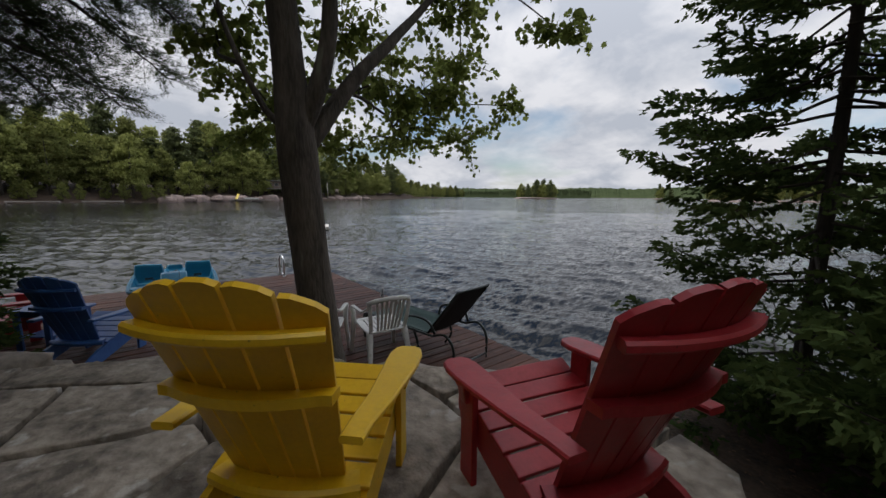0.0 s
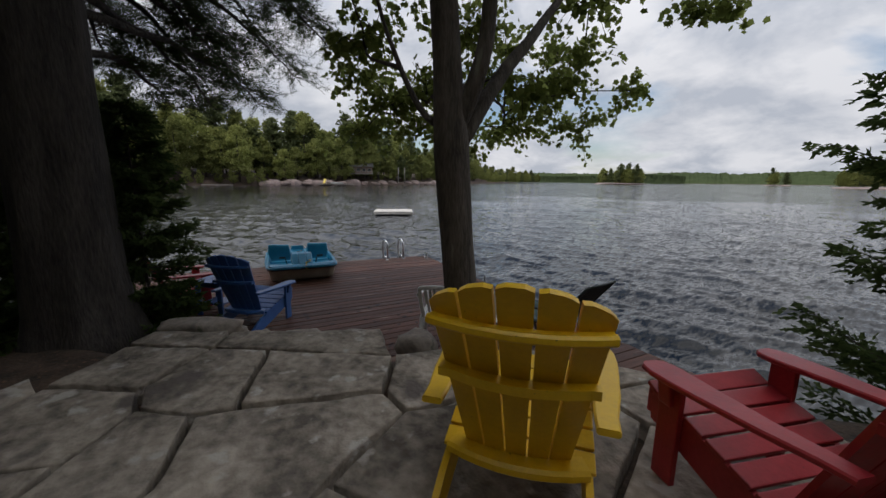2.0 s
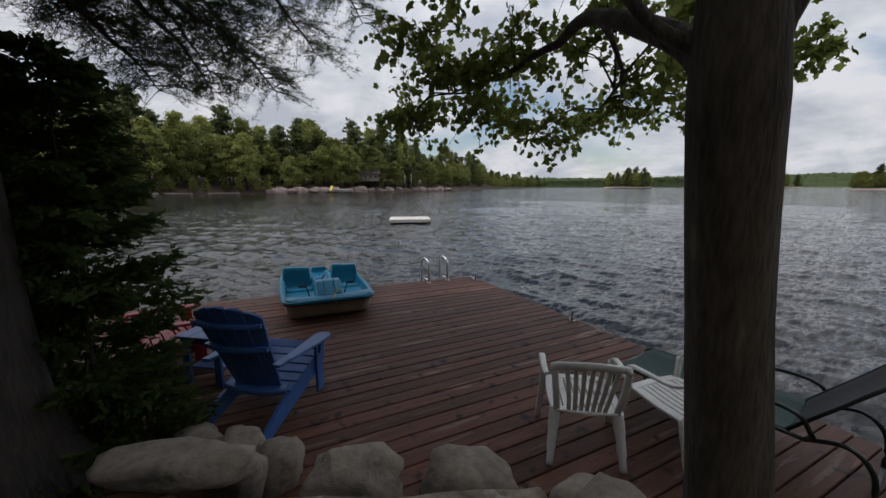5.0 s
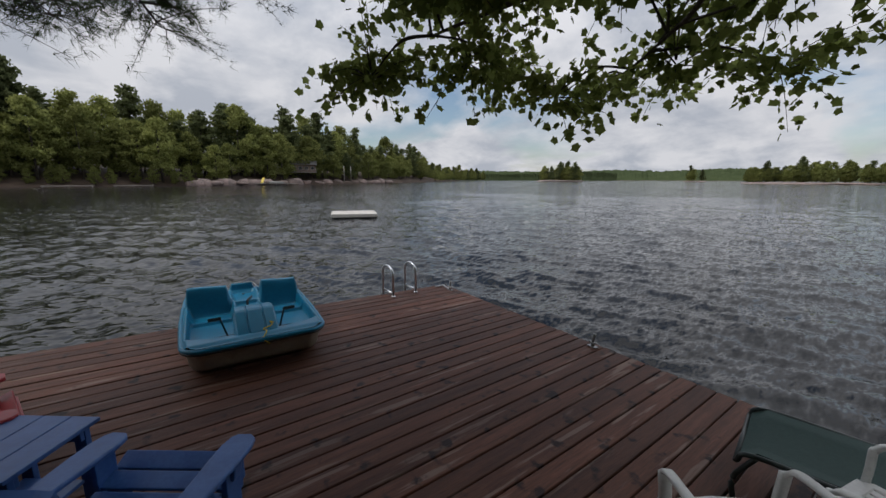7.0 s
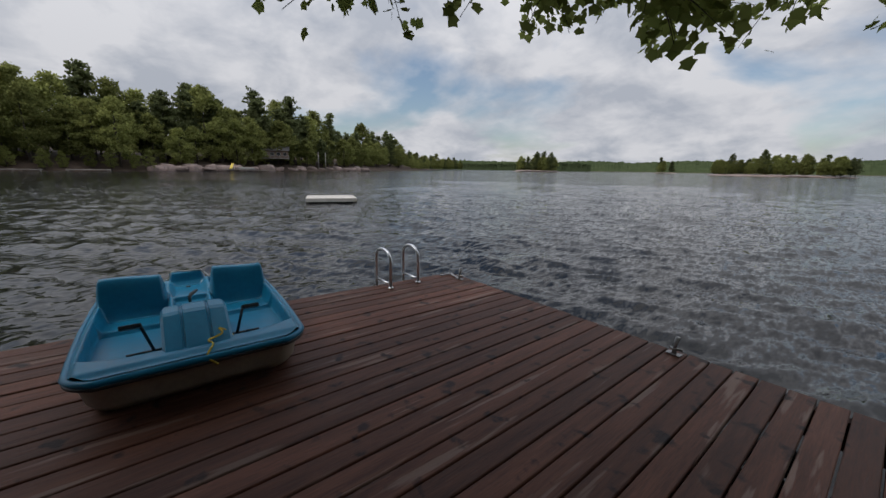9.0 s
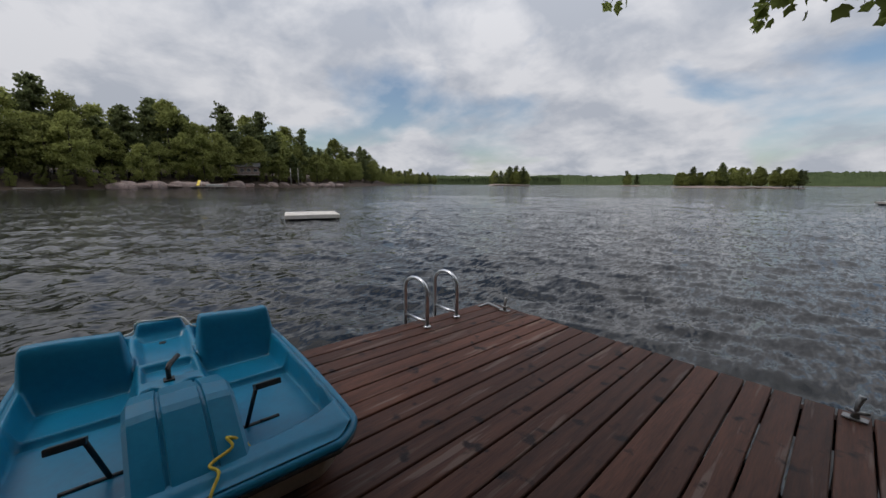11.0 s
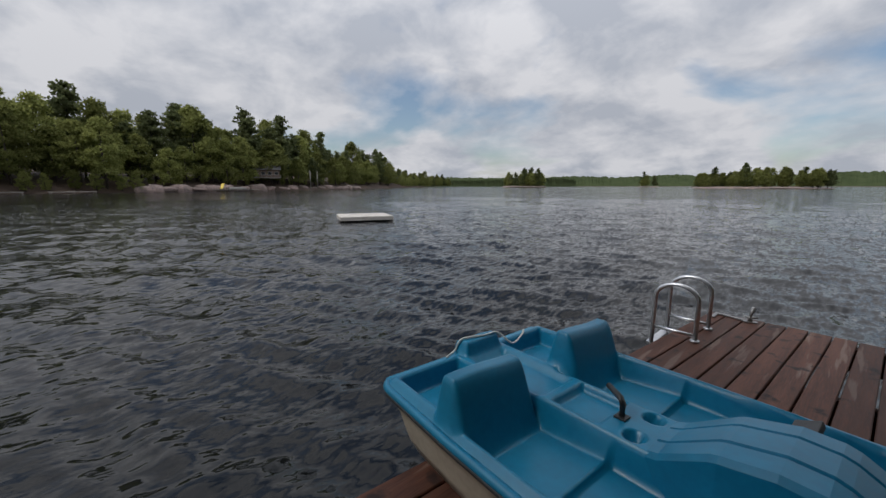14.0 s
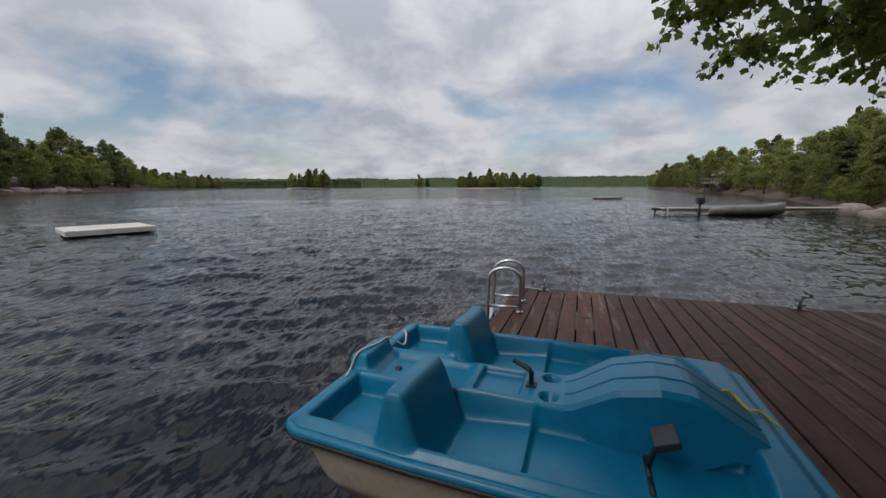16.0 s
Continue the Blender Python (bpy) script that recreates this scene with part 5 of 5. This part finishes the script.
def cottage(m, w, d, h, label, roof_mat):
    t = thing("cottage", m, label, "house", "cottages among the trees")
    board("wall", (w, d, h), pose(0, 0, h / 2), M_WALLFAR, t, 0.0)
    v = [(-w * 0.56, -d * 0.62, h), (w * 0.56, -d * 0.62, h), (w * 0.56, d * 0.62, h), (-w * 0.56, d * 0.62, h), (-w * 0.56, 0, h + d * 0.30), (w * 0.56, 0, h + d * 0.30)]
    mesh_ob("roof", v, [(0, 1, 5, 4), (2, 3, 4, 5), (0, 4, 3), (1, 2, 5), (3, 2, 1, 0)], roof_mat, t)
    for k in range(4):
        x = -w / 2 + w * (k + 0.5) / 4
        wd = board("window", (w * 0.16, 0.12, h * 0.45), pose(x, -d / 2 - 0.03, h * 0.55), M_GREYWOOD, t, 0.0)
        board("pane", (w * 0.13, 0.06, h * 0.38), pose(x, -d / 2 - 0.10, h * 0.55), M_GLASSFAR, wd, 0.0)
    board("deck_floor", (w * 1.1, 3, 0.25), pose(0, -d / 2 - 1.5, 0.1), M_GREYWOOD, t, 0.0)
    for k in range(7):
        board("rail_post", (0.12, 0.12, 1.0), pose(-w * 0.53 + w * 1.06 * k / 6, -d / 2 - 2.9, 0.7), M_GREYWOOD, t, 0.0)
    board("hand_rail", (w * 1.1, 0.14, 0.1), pose(0, -d / 2 - 2.9, 1.22), M_GREYWOOD, t, 0.0)
    return t


cottage(pose(-154, 40, 4.2, 0, 0, 72), 9, 6, 3.0, "brown cottage with grey roof above the rocky bank", M_ROOFFAR)
cottage(pose(40.5, 112, 2.0, 0, 0, -60), 5, 4, 2.0, "small brown cottage among trees on the neighbouring shore", M_WALLFAR)
for i in range(26):
    f = i / 25
    x, y = (-133 + (-141 + 133) * f * 2, 2 + 25 * f * 2) if f < 0.5 else (-141 - 38 * (f - 0.5) * 2, 27 + 64 * (f - 0.5) * 2)
    rock("rock", (x - 1.5, y, 0.2), (5.5 + 2 * math.sin(i * 3.3), 4.2, 2.6 + 1.2 * math.sin(i * 1.9)), 90 + i, 70 + 20 * math.sin(i), group="pink granite rocks on the far bank", label="pink grey granite ledge on the far bank", material=M_PINKROCK, sub=2)
jetty(pose(-136.5, 25.5, 0.1, 0, 0, 76), 13, 3.0, "low wooden dock at the far rocky bank")
jetty(pose(-119.5, -24, 0.0, 0, 0, 100), 9, 2.4, "low grey dock below the pines on the far shore")
jetty(pose(-121.5, -12, 0.0, 0, 0, 102), 8, 2.4, "low grey dock below the pines on the far shore")


def pool_slide(m):
    t = thing("water_slide", m, "yellow plastic water slide on the far dock", "slide")
    v, f = [], []
    sweep_geo(curve_pts([(0, -1.4, 0.3), (0, -0.6, 0.7), (0, 0.4, 1.7), (0, 0.9, 1.9)], 5), rect(0.8, 0.2), v, f)
    mesh_ob("chute", v, f, M_SLIDE, t)
    for s in (-1, 1):
        tube("leg", [(s * 0.3, 1.0, 0), (s * 0.3, 0.8, 1.9)], 0.06, M_WHITE, t, 6)
    return t


pool_slide(pose(-137.2, 21.5, 0.12, 0, 0, 60))
row = motor_boat(pose(-136.8, 25.6, 0.25, 180, 0, 76))
row.location.z = 0.75
tagged(row, "pale upturned boat lying on the far dock", "boat")
for x, y in ((-152, 56), (-154.5, 60)):
    pl = thing("flag_pole", pose(x, y, 0.8), "bare wooden post on the far rocky bank", "post", "posts on the far bank")
    tube("pole", [(0, 0, -0.5), (0, 0, 6.5)], 0.14, M_GREYWOOD, pl, 6)

# ---- pieces: flagstones and deck planks ----
for i in range(len(STONES)):
    flagstone(i)
g_p = np.random.default_rng(5)
for i in range(-2, 43):
    x0, x1 = FIRST + PITCH * i + 0.006, FIRST + PITCH * (i + 1) - 0.006
    y0, y1 = back_end((x0 + x1) / 2), 0.045 + g_p.normal() * 0.005
    segs = 8
    v, f = [], []
    z = 0.016 + g_p.normal() * 0.0012
    for k in range(segs + 1):
        y = y0 + (y1 - y0) * k / segs
        a, b = warp(x0, y), warp(x1, y)
        c = z + 0.0015 * math.sin(y * 1.3 + i)
        v += [(a, y, c - 0.036), (a, y, c - 0.005), (a + 0.005, y, c), (b - 0.005, y, c), (b, y, c - 0.005), (b, y, c - 0.036)]
    for k in range(segs):
        for j in range(6):
            p, q = k * 6 + j, k * 6 + (j + 1) % 6
            f.append((p, p + 6, q + 6, q))
    f += [tuple(range(6)), tuple(segs * 6 + j for j in range(5, -1, -1))]
    mesh_ob("plank", v, f, M_DECK, deck)
for y in (0.0, -1.2, -2.4, -3.6, -4.8, -6.0):
    board("joist", (2.3 if y < -4 else 4.9 if y < -2 else 6.4, 0.06, 0.2), pose((2.3 if y < -4 else 4.6 if y < -2 else 6.1) / 2 - 0.15 + 0.036 * y, y - 0.02, -0.125), M_DECK, deck, 0.0)
board("fascia", (6.75, 0.03, 0.2), pose(3.1, 0.03, -0.13), M_DECK, deck, 0.003)
for x, y in ((0.0, -0.2), (2.7, -0.2), (5.4, -0.2), (-0.1, -2.6), (-0.25, -5.0), (2.4, -3.0)):
    tube("post", [(x, y, -2.2), (x, y, -0.05)], 0.09, M_DECK, deck, 8)
